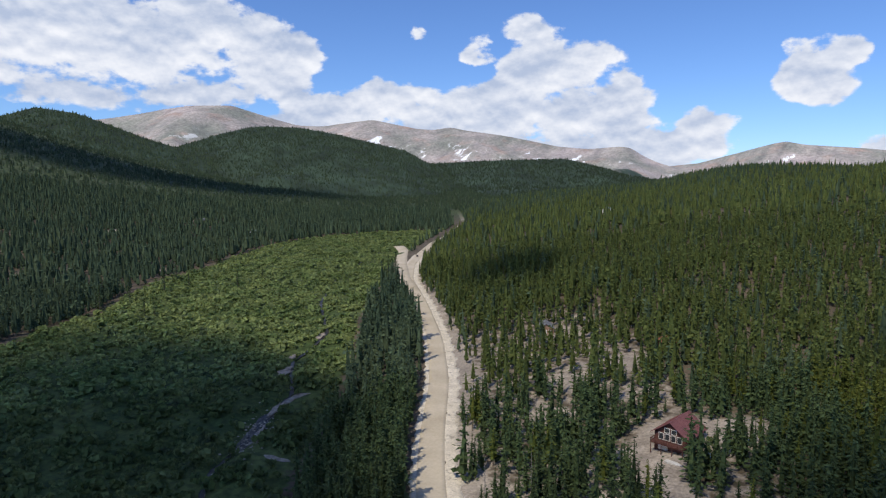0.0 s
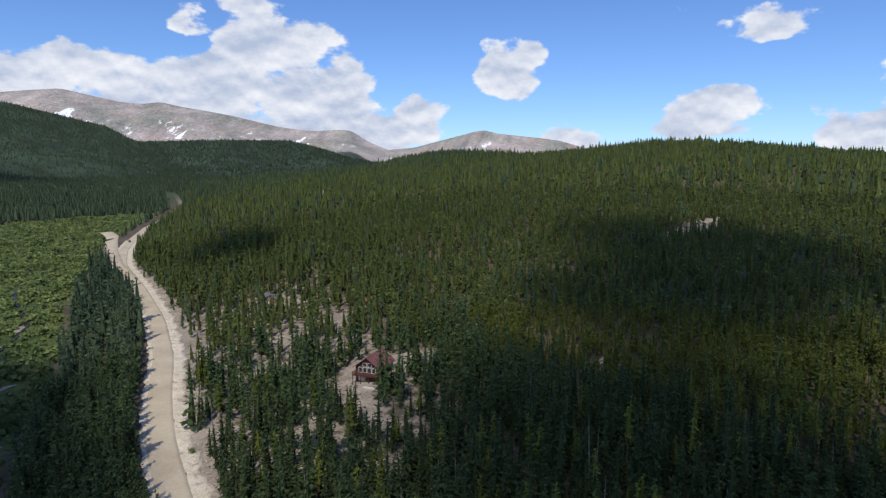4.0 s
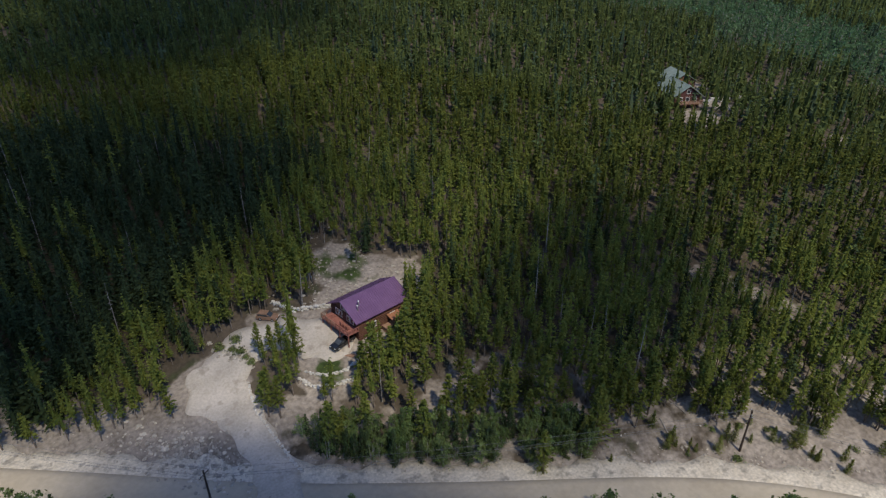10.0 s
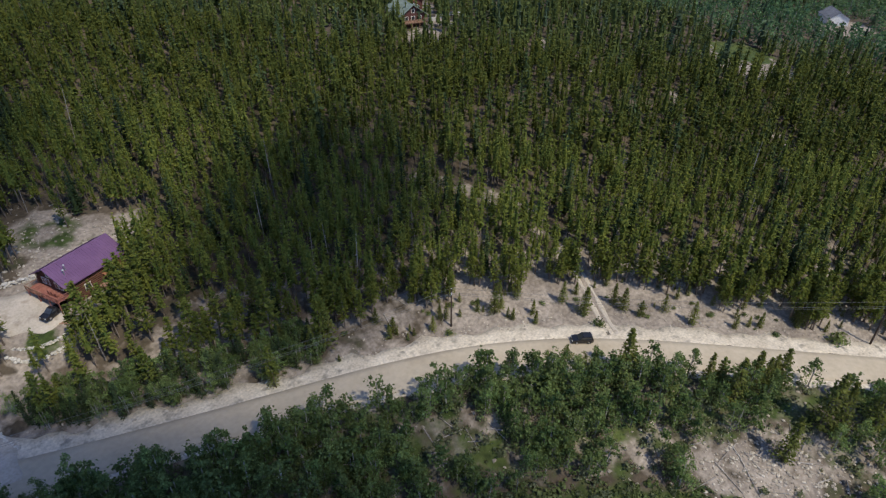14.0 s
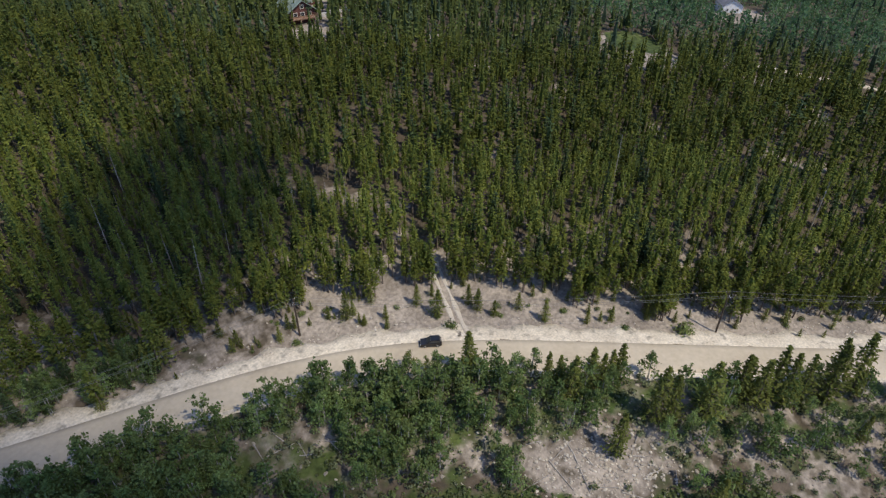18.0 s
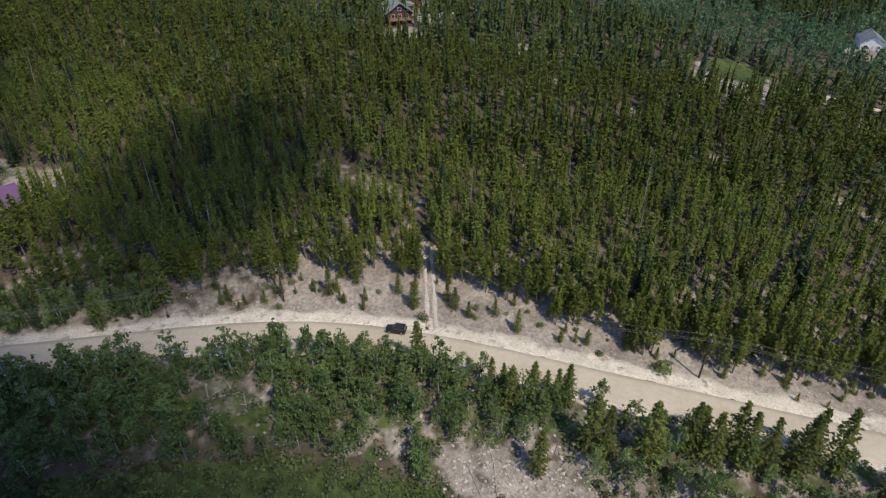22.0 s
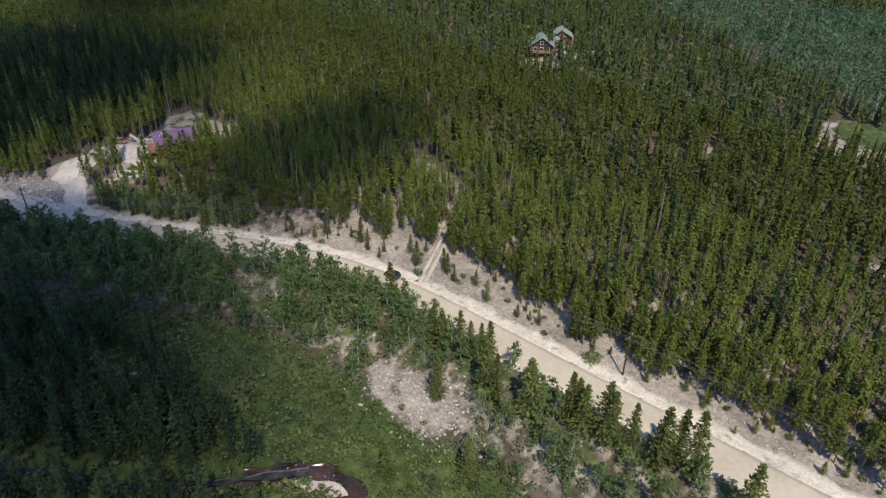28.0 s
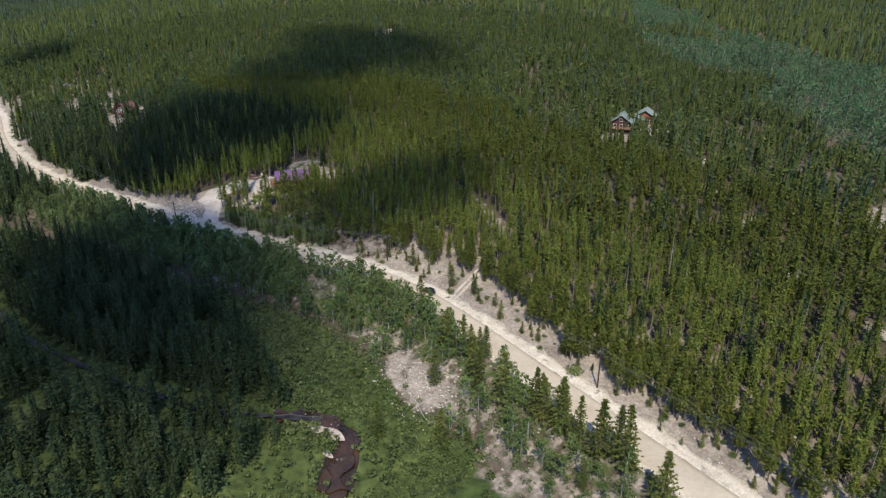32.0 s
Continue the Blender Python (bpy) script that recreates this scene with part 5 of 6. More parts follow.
def maroon_house():
    h = thing("gabled_house", ground_pose(206.2, 65.3, -8.5, -0.1), "brown timber house with a maroon roof and tall gable windows", "house")
    gable_body(h, 9.0, 11.0, -1.5, 5.0, 8.3, dark_logs)
    gable_roof(h, 9.0, -1.0, 11.7, 5.0, 8.3, 0.8, maroon_roof, 0.7, mat_label="maroon metal roof slope")
    for x in (-2.55, -0.85, 0.85, 2.55):
        window_on(h, x, -0.14, 3.0, 1.3, 1.7, 0)
    for x in (-0.95, 0.95):
        window_on(h, x, -0.14, 5.1, 1.4, 1.2, 0)
    deck(h, -4.6, -2.6, 4.6, -0.1, 2.6, dark_logs, -0.7)
    railing(h, [(-4.5, -0.2), (-4.5, -2.5), (4.5, -2.5), (4.5, -0.2)], 2.6, 0.95, dark_logs)
    part("garage_door", block(-3.4, -0.1, 0.0, -0.6, -0.02, 2.1), trim_paint, h)
    window_on(h, 4.62, 4.0, 2.9, 1.2, 1.1, 90)
    s = thing("concrete_slab", ground_pose(199.5, 64.2, -8.5, 0.02), "pale concrete slab before the timber house", "slab")
    part("slab", block(-2.8, -0.8, -0.3, 2.2, 0.8, 0.12, 0.02), concrete, s)


def green_house():
    h = thing("lodge", ground_pose(-33, 240, -22, -0.2), "large red-sided lodge with green metal roofs and gables", "house")
    gable_body(h, 10, 14, -1.5, 4.8, 8.2, dark_logs, x=0)
    gable_roof(h, 10, -1.0, 14.5, 4.8, 8.2, 0.8, green_roof, 0.8, mat_label="grey-green metal roof slope")
    for x in (-2.8, 0, 2.8):
        window_on(h, x, -0.14, 2.6, 1.4, 1.4, 0)
    window_on(h, 0, -0.14, 5.4, 1.3, 1.2, 0)
    deck(h, -5, -2.8, 5, -0.1, 2.3, deck_wood, -1.0)
    railing(h, [(-4.9, -0.2), (-4.9, -2.7), (4.9, -2.7), (4.9, -0.2)], 2.3, 0.95, deck_wood)
    # cross wing and far wing
    w = new("wing")
    w.parent = h
    w.matrix_local = pose(9.5, 21, 0.4, 0, 0, 0)
    part("wing_body", prism([(-5, -1.5), (5, -1.5), (5, 4.2), (0, 7.2), (-5, 4.2)], 0, 12), dark_logs, w)
    for s in (-1, 1):
        part("roof_slope", prism([(s * 0.01, 7.4), (s * 5.8, 3.9), (s * 5.8, 3.75), (s * 0.01, 7.2)], -0.9, 12.6), green_roof, w)
    part("gable_panel", prism([(-2.6, 4.2), (2.6, 4.2), (0, 6.1)], -0.12, -0.02), rust_roof, w, "red-brown gable panel")
    part("link_body", block(-1, 13.5, -1.5, 9, 21.5, 3.8), dark_logs, h)
    part("link_roof", prism([(-1.6, 3.8), (9.6, 3.8), (9.6, 4.1), (4, 6.2), (-1.6, 4.1)], 13.2, 22), green_roof, h)
    for x in (-2, 2):
        window_on(w, x, -0.14, 1.2, 1.3, 1.4, 0)
    for i in range(7):
        r = thing("retaining_wall", ground_pose(-40 - 2.4 * i, 247 + 2.6 * i + (i % 2) * 2, -36.9 + 10 * i, 0), "pale stone retaining wall below the lodge", "wall", "walls below the lodge")
        part("stone_course", block(-1.6, -0.4, -0.5, 1.6, 0.4, 1.5 - 0.1 * i, 0.08), concrete, r)


def small_cabin(u, v, turn, w, l, eave, ridge, wall_mat, roof_mat, label):
    h = thing("cabin", ground_pose(u, v, turn, -0.1), label, "cabin")
    gable_body(h, w, l, -1.2, eave, ridge, wall_mat)
    gable_roof(h, w, -0.5, l + 0.5, eave, ridge, 0.45, roof_mat, 0.0)
    for x in (-w / 4, w / 4):
        window_on(h, x, -0.14, 1.0, 0.9, 1.0, 0)
    part("door", block(-0.45, -0.1, 0.0, 0.45, -0.02, 2.0), trim_paint, h)
    window_on(h, w / 2 + 0.13, l / 2, 1.0, 1.1, 1.0, 90)


# ---- vehicles ----
def vehicle(u, v, turn, label, paint, kind="suv", length=4.7, group="", up=0.0, flat_nose=False, name="car"):
    c = thing(name, ground_pose(u, v, turn, up), label, "car" if kind == "suv" else "pickup", group)
    L, Wd, r = length, 1.86, 0.36
    body = [(-L / 2, 0.45), (-L / 2, 0.95), (-L / 2 + 0.15, 1.05), (L / 2 - 1.1, 1.02), (L / 2 - 0.1, 0.86), (L / 2, 0.5), (L / 2 - 0.2, 0.3), (-L / 2 + 0.2, 0.3)]
    part("body", (prism(body, -Wd / 2, Wd / 2)), paint, c)
    back = -L / 2 + 0.1 if kind == "suv" else -0.3
    cab = [(back, 1.0), (back + 0.28, 1.62), (L / 2 - 2.15, 1.66), (L / 2 - 1.2, 1.0)]
    top = part("cabin", (prism(cab, -Wd / 2 + 0.12, Wd / 2 - 0.12)), paint, c)
    part("roof_panel", block(back + 0.34, -Wd / 2 + 0.16, 1.63, L / 2 - 2.2, Wd / 2 - 0.16, 1.70, 0.02), paint, top)
    for s in (-1, 1):
        glassy = [(back + 0.25, 1.06), (back + 0.38, 1.54), (L / 2 - 2.2, 1.57), (L / 2 - 1.45, 1.06)]
        part("side_window", (prism(glassy, min(s * (Wd / 2 - 0.11), s * (Wd / 2 - 0.13)), max(s * (Wd / 2 - 0.11), s * (Wd / 2 - 0.13)))), glass, c)
    part("windscreen", (prism([(L / 2 - 2.08, 1.62), (L / 2 - 1.27, 1.06), (L / 2 - 1.22, 1.06), (L / 2 - 2.03, 1.64)], -Wd / 2 + 0.2, Wd / 2 - 0.2)), glass, c)
    part("rear_window", (prism([(back + 0.22, 1.52), (back + 0.03, 1.08), (back, 1.08), (back + 0.19, 1.53)], -Wd / 2 + 0.2, Wd / 2 - 0.2)), glass, c)
    for s in (-1, 1):
        part("headlight", block(L / 2 - 0.12, s * 0.68 - 0.18, 0.66, L / 2 - 0.02, s * 0.68 + 0.18, 0.8), white_paint, c)
        part("tail_light", block(-L / 2 - 0.02, s * 0.75 - 0.12, 0.75, -L / 2 + 0.05, s * 0.75 + 0.12, 0.95), rust_roof, c)
        for x in (-L / 2 + 0.9, L / 2 - 0.95):
            wheel = part("wheel", tube((x, s * (Wd / 2 - 0.22), r), (x, s * (Wd / 2 + 0.01), r), r, r, 16), rubber, c)
            part("rim", tube((x, s * (Wd / 2 - 0.02), r), (x, s * (Wd / 2 + 0.025), r), r * 0.6, r * 0.55, 12), steel, wheel)
    part("bumper", block(L / 2 - 0.1, -Wd / 2 + 0.05, 0.32, L / 2 + 0.06, Wd / 2 - 0.05, 0.55, 0.03), rubber, c)
    return c


# ---- poles and wires ----
POLES = [(-228, 98, 9.6), (-141, 94.1, 11.0), (-54.3, 90.4, 9.6), (23.1, 43.9, 9.6), (104, 24, 9.4)]


def utility_line():
    ends = []
    for i, (u, v, tall) in enumerate(POLES):
        p = thing("utility_pole", ground_pose(u, v, -53, -0.4), "weathered brown wooden utility pole beside the road", "utility pole", "utility poles")
        part("shaft", tube((0, 0, 0), (0, 0, tall + 0.4), 0.21, 0.14, 10), pole_wood, p)
        part("crossarm", block(-0.06, -1.1, tall - 0.5, 0.06, 1.1, tall - 0.36), pole_wood, p)
        for k in (-1.0, -0.45, 1.0):
            part("insulator", tube((0, k, tall - 0.36), (0, k, tall - 0.12), 0.05, 0.035, 8), white_paint, p)
        part("brace", tube((0.05, -0.6, tall - 0.45), (0.05, 0, tall - 1.1), 0.025, 0.025, 5), steel, p)
        x, y, z = place(u, v, tall - 0.55)
        ends.append([Vector((x, y, z)) + pose(0, 0, 0, 0, 0, -53).to_3x3() @ Vector((0, k, 0)) for k in (-1.0, -0.45, 1.0)])
    for a, b in zip(ends, ends[1:]):
        for p, q in zip(a, b):
            cu = bpy.data.curves.new("power_cable", "CURVE")
            cu.dimensions, cu.bevel_depth, cu.bevel_resolution = "3D", 0.022, 1
            sp = cu.splines.new("POLY")
            sp.points.add(16)
            for i in range(17):
                f = i / 16
                w = p.lerp(q, f) - Vector((0, 0, 1.5 * 4 * f * (1 - f)))
                sp.points[i].co = (*w, 1)
            cu.materials.append(wire_mat)
            tagged(new("power_cable", cu), "thin sagging power cable strung between utility poles", "cable", "power cables")


# ---- stones and dead wood ----
def stone_mesh(seed, flat_=0.7):
    bm = bmesh.new()
    bmesh.ops.create_icosphere(bm, subdivisions=1, radius=0.5)
    for q in bm.verts:
        q.co = q.co * (1 + 0.35 * noise.noise(q.co * 2.3 + Vector((seed * 3.1, 0, 0))))
        q.co.z *= flat_
    me = bpy.data.meshes.new("stone")
    bm.to_mesh(me)
    bm.free()
    me.materials.append(rock)
    return me


STONES = [stone_mesh(i, 0.55 + 0.06 * (i % 4)) for i in range(6)]
WALL_STONES = [q.copy() for q in STONES]
for q in WALL_STONES:
    q.materials[0] = pale_stone


def stone_wall(line, label, size, rows, seed):
    """A dry stone wall: each stone an object of its own."""
    g = random.Random(seed)
    u0, v0 = line[0]
    w = thing("stone_wall", ground_pose(u0, v0, 0), label, "wall")
    inv = w.matrix_world.inverted()
    for (au, av), (bu, bv) in zip(line, line[1:]):
        n = int(math.hypot(bu - au, bv - av) / (size * 0.85))
        for i in range(n):
            for row in range(rows):
                f = (i + g.random() * 0.5 + 0.5 * (row % 2)) / n
                x, y, z = place(au + (bu - au) * f + g.uniform(-0.2, 0.2) * size, av + (bv - av) * f + g.uniform(-0.2, 0.2) * size, size * 0.45 * row + 0.1)
                st = new("stone", g.choice(WALL_STONES))
                st.parent = w
                s = size * g.uniform(0.75, 1.3)
                st.matrix_local = inv @ Matrix.Translation((x, y, z)) @ pose(0, 0, 0, g.uniform(-15, 15), g.uniform(-15, 15), g.uniform(0, 360)) @ Matrix.Diagonal((s * 1.25, s, s, 1))


def scatter_stones(name, label, count, where, lo, hi, seed):
    """Loose stones in one mesh."""
    g = np.random.default_rng(seed)
    base = [(np.array([q.co[:] for q in me.vertices]), np.array([p.vertices[:] for p in me.polygons])) for me in STONES]
    VS, FS, k = [], [], 0
    for _ in range(count):
        u, v = where(g)
        P, F_ = base[g.integers(0, 6)]
        s = lo + (hi - lo) * g.random() ** 2.5
        a = g.uniform(0, 6.28)
        Q = P * (s * g.uniform(0.8, 1.6), s, s)
        Q = np.stack([Q[:, 0] * math.cos(a) - Q[:, 1] * math.sin(a), Q[:, 0] * math.sin(a) + Q[:, 1] * math.cos(a), Q[:, 2]], 1)
        VS.append(Q + np.array(place(u, v, s * 0.1)))
        FS.append(F_ + k)
        k += len(P)
    tagged(new(name, mesh_from(name, np.concatenate(VS), np.concatenate(FS), [rock])), label, "stones", kind="stuff")


def fallen_logs():
    g = random.Random(5)
    spots = [(g.uniform(-62, -2), g.uniform(12, 34)) for _ in range(46)] + [(g.uniform(-175, -95), g.uniform(12, 22)) for _ in range(16)] + [(g.uniform(-125, -100), g.uniform(-32, -18)) for _ in range(18)]
    spots += [(g.uniform(-72, -50), g.uniform(-24, -14)) for _ in range(12)]
    for u, d in spots:
        v = float(road_v(u)) + d
        ln, a = g.uniform(2.0, 6.5), g.uniform(0, 6.28)
        b = (u + math.cos(a) * ln, v + math.sin(a) * ln)
        p, q = Vector(place(u, v, 0.14)), Vector(place(*b, 0.14))
        log = tagged(new("fallen_log"), "bleached grey fallen log on the stony slope", "log", "fallen logs")
        log.matrix_world = Matrix.Translation(p)
        part("stem", tube((0, 0, 0), q - p, 0.13, 0.06, 6), deadwood, log)
        for _ in range(2):
            f = g.uniform(0.4, 0.9)
            m = (q - p) * f
            part("dead_branch", tube(m, m + Vector((g.uniform(-0.7, 0.7), g.uniform(-0.7, 0.7), g.uniform(0.2, 0.8))), 0.035, 0.012, 4), deadwood, log)


# ---- single trees ----
def split_mesh(name, kind, pick, material_):
    P, Fc, M = kind
    F_ = Fc[M == pick]
    used, back = np.unique(F_, return_inverse=True)
    return mesh_from(name, P[used], back.reshape(F_.shape), [material_])


def tree_stock(kinds, leaf, wood):
    return [(split_mesh("crown", k, 0, leaf), split_mesh("trunk", k, 1, wood), float(k[0][:, 2].max())) for k in kinds]


NEAR_PINE = tree_stock([tufted_conifer(10, 2.3 + 0.2 * (i % 3), 23, 8, 0.2 + 0.2 * (i % 2), 0.33, seed=200 + i, slim=1.0) for i in range(5)], young_needles, bark)
NEAR_TALL = tree_stock([tufted_conifer(12, 1.75 + 0.2 * (i % 2), 16, 6, 3.6 + 0.5 * (i % 2), 0.42, seed=220 + i, slim=0.8) for i in range(5)], needles, bark)
NEAR_SPRUCE = tree_stock([tufted_conifer(12, 1.8, 21, 7, 0.3, 0.35, seed=240 + i, slim=0.9, droop=0.3) for i in range(4)], spruce, bark)
ASPEN_KINDS = [leafy_tree(8, 2.0 + 0.2 * (i % 3), 820, 0.2, 0.175, seed=260 + i, stems=1 + i % 2, limbs=4) for i in range(6)]
NEAR_ASPEN = tree_stock(ASPEN_KINDS, aspen_leaf, pale_bark)
NEAR_YELLOW = tree_stock(ASPEN_KINDS[:3], young_needles, pale_bark)
NEAR_BUSH = tree_stock([leafy_tree(1.6, 1.4, 160, 0.0, 0.19, seed=280 + i, stems=3) for i in range(4)], willow_leaf, bark)
pick = random.Random(31)


def grow(name, stock, u, v, tall, label, category, group):
    crown, trunk, full = pick.choice(stock)
    s = tall / full
    t = tagged(new(name), label, category, group)
    t.empty_display_size = 0.5
    wide = s * pick.uniform(0.9, 1.12)
    t.matrix_world = ground_pose(u, v, pick.uniform(0, 360), -0.1) @ pose(0, 0, 0, pick.uniform(-2.5, 2.5), pick.uniform(-2.5, 2.5), 0) @ Matrix.Diagonal((wide, wide, s, 1))
    for nm, me in (("crown", crown), ("trunk", trunk)):
        o = new(nm, me)
        o.parent = t


ROADSIDE = [(-16, 86.6, 12), (-21.5, 81.3, 7), (-28, 80.7, 7), (-30, 82.7, 12.5), (-33.4, 79.3, 2), (-47, 87.2, 2.2), (-50.6, 88.8, 4), (-22.7, 72.5, 6), (-63.2, 94.6, 8), (-67, 93.7, 3),
            (-71.6, 93, 3.5), (-82, 96.4, 7.5), (-77.6, 99, 6), (-67.9, 99.2, 5), (-88.7, 99.5, 6), (-90.5, 98.1, 6), (-93.9, 96.8, 4.5), (-99.4, 98.6, 4.8), (-104.6, 95.7, 6.2), (-113.5, 95.6, 4),
            (-116.6, 96.2, 3), (-119, 96.3, 4.4), (-128.4, 97.8, 7), (-145.6, 95.4, 3.6), (-158.9, 93.6, 2.4), (-164.2, 93.5, 2.2), (-167.3, 96, 3.6), (-179.5, 94.4, 3.2), (-182.8, 96.1, 4)]
BANK_PINES = [(-87.8, 80.6, 9.5), (-102.2, 78.4, 7.2), (-104.4, 78.8, 6.4), (-106.3, 76, 9), (-110.2, 78, 9), (-112.6, 78.4, 7.4), (-114.6, 79.4, 7), (-116, 80.3, 8), (-121, 72, 12), (-124, 71.5, 10.5),
              (-131, 72.5, 12), (-137.7, 76.3, 10), (-139.4, 77, 9), (-144.4, 76.7, 11), (-141.4, 75, 10), (-146.9, 75.6, 11), (-150.4, 76.5, 10), (-155.4, 76.6, 12), (-157.6, 79.5, 10.5), (-161.5, 78.3, 13),
              (-171, 76.5, 11), (-158.3, 68.7, 6), (-113, 66, 9.5), (-127.6, 56.8, 8.5), (-115.8, 47.3, 8), (-133, 60.8, 4)]
DELL_SPRUCES = [(-91.8, -5.3, 11.5), (-96.3, 4.8, 13), (-90.7, 0.1, 9.5), (-92.7, 11.6, 9), (-97.4, 21.9, 12.5), (-100.9, 24.1, 8), (-104.6, 27.5, 8), (-77.5, 22.5, 14), (-69.3, 16.1, 15), (-79.4, 7.9, 13.5),
                (-79.5, 27.2, 7), (-81.2, 32.1, 8), (-48.4, 3.6, 14), (-58.2, 7.6, 14.5), (-38.8, 0.4, 14), (-64, 24, 12), (-52, 18, 13), (-44, 24, 12), (-32, 18, 13), (-72, 2, 13)]
YARD_PINES = [(10, 87.5, 12), (8.3, 92, 13), (10.8, 97.5, 12), (6.3, 87.1, 14), (8.8, 83.6, 13), (5, 90.5, 12), (11.7, 76.1, 15.5), (13.4, 75.4, 11), (7.4, 82.3, 16), (9.4, 79.5, 12), (-6.8, 78.4, 13), (-15, 78.5, 13.5), (-20.1, 82.1, 16), (-29.7, 81.7, 13.5), (-2.1, 69, 11), (-23.1, 72.2, 10), (-29, 89, 11),
              (35.2, 73, 8.7), (33.4, 74.4, 7.5), (31.6, 75.4, 8.2), (29.4, 74.4, 7.2), (27.1, 74.2, 9.5), (37, 95.8, 11), (32, 106.7, 10), (26.3, 63, 11), (24.2, 63.6, 10), (28, 65.2, 9), (4.8, 84, 13), (2, 79, 12), (44, 95, 11), (46, 91, 12), (41, 98, 12), (-3, 84, 11), (-10, 82, 12)]

MEADOW_SPRUCES = [(499, -146, 15.5), (549, -141, 9), (535, -131, 7.5), (554, -191, 8.6), (512, -187, 11.7), (415, -175, 11.5), (417, -170, 10.5), (629, -207, 20), (771, -219, 19), (640, -222, 18), (817, -178, 18), (846, -165, 20),
                  (858, -100, 12), (540, -208, 19), (488, -195, 18), (549, -38, 17), (554, -32, 18), (433, -212, 17), (428, -36, 18), (460, -206, 15), (580, -212, 16), (700, -214, 17), (402, -38, 15), (500, -36, 15)]


def single_trees():
    for u, v, h in MEADOW_SPRUCES:
        grow("spruce_tree", NEAR_SPRUCE, u, v, h, "dark spruce standing at the edge of the willow meadow", "tree", "meadow spruces")
    for u, v, h in ROADSIDE:
        grow("pine_tree", NEAR_PINE, u, v, h, "young olive-green pine on the stony road bank" if h < 5 else "olive-green pine at the forest edge above the road", "tree", "roadside pines")
    for u, v, h in BANK_PINES:
        grow("pine_tree", NEAR_PINE, u, v, h * 1.2, "bushy pine on the bank below the gravel road", "tree", "bank pines")
    for u, v, h in DELL_SPRUCES:
        grow("spruce_tree", NEAR_SPRUCE, u, v, h, "tall dark spruce in the shaded dell by the stream", "tree", "dell spruces")
    for u, v, h in YARD_PINES:
        grow("pine_tree", NEAR_TALL, u, v, h, "slender pine beside the log house's yard", "tree", "yard pines")
    for u, v, h in ((-76.5, 81.3, 5.5), (-79.5, 80.4, 4.6), (-72.5, 79.6, 5.0)):
        grow("aspen_tree", NEAR_YELLOW, u, v, h, "yellow-green young aspen at the road's edge", "tree", "roadside saplings")
    # the forest's edge above the road
    n, rest = 0, []
    for _ in range(4000):
        u = pick.uniform(-190, 45)
        d = pick.uniform(8, 19.5)
        v = float(road_v(u)) + d
        edge = float(np.interp(u, *ROAD_EDGE))
        if d < edge - 1.5 + 2 * math.sin(u * 0.4) or bool(open_ground(np.array(u), np.array(v))) or n >= 270:
            continue
        if u > -28 and (u < 46) and pick.random() < 0.8:
            continue
        n += 1
        if d > edge + 2.5 or n % 3 == 0:
            rest.append((u, v, pick.uniform(0.6, 0.95)))
            continue
        grow("pine_tree", NEAR_TALL, u, v, pick.uniform(7, 11.8), "tall slim lodgepole pine at the edge of the forest", "tree", "forest edge pines")
    for _ in range(74):
        u = pick.uniform(-188, -35)
        v = float(road_v(u)) + pick.uniform(8.5, 18)
        if not bool(open_ground(np.array(u), np.array(v))):
            grow("pine_tree", NEAR_PINE, u, v, pick.uniform(1.4, 4.5), "young olive-green pine on the stony road bank", "tree", "saplings")
    ru, rv, rs = (np.array(q) for q in zip(*rest))
    plant("forest_edge", [tufted_conifer(12, 1.75, 14, 5, 2.6, 0.48, seed=230 + i, slim=0.8) for i in range(4)], ru, rv, rs, [needles, bark], "slim lodgepole pines just inside the edge of the forest", "forest")
    n, thicket = 0, []
    for _ in range(14000):
        u = pick.uniform(-185, 112)
        d = -pick.uniform(6.8, 28)
        v = float(road_v(u)) + d
        dense = np.interp(u, [-185, -130, -100, -88, -60, -20, 60, 112], [0.16, 0.16, 0.32, 0.85, 0.8, 0.95, 0.95, 0.7]) * np.interp(-d, [6, 8, 24, 28], [0.8, 1, 0.9, 0.35])
        rub = min(float(in_oval(u, v, -112, 63, 15, 7)), float(in_oval(u, v, -57, 64, 9, 4.5)), float(in_oval(u, v, -87, 64, 5, 5)))
        if pick.random() > dense * 0.55 or rub < 1 or n >= 980:
            continue
        n += 1
        if u > 12 and pick.random() < 0.35:
            grow("spruce_tree", NEAR_SPRUCE, u, v, pick.uniform(5, 9), "dark spruce among the aspens by the road", "tree", "bank spruces")
        elif n > 215:
            thicket.append((u, v, pick.uniform(0.5, 1.05)))
        else:
            grow("aspen_tree", NEAR_ASPEN, u, v, pick.uniform(4.5, 8.5), "light green aspen on the bank below the road", "tree", "bank aspens")
    tu, tv, ts = (np.array(q) for q in zip(*thicket))
    plant("aspen_thicket", [leafy_tree(8, 2.3, 300, 0.2, 0.27, seed=270 + i, limbs=2) for i in range(4)], tu, tv, ts, [aspen_leaf, pale_bark], "dense light green aspen thicket below the road", "thicket")
    # small broadleaf trees and bushes between the road and the log house
    for _ in range(210):
        u = pick.uniform(-30, 19)
        v = float(road_v(u)) + pick.uniform(7.5, 15.5)
        if bool(open_ground(np.array(u), np.array(v))):
            continue
        if pick.random() < 0.45:
            grow("spruce_tree", NEAR_SPRUCE, u, v, pick.uniform(3.5, 7.5), "dark young spruce between road and log house", "tree", "young spruces")
        else:
            grow("aspen_tree", NEAR_ASPEN, u, v, pick.uniform(3.5, 6.5), "leafy young aspen between road and log house", "tree", "young aspens")
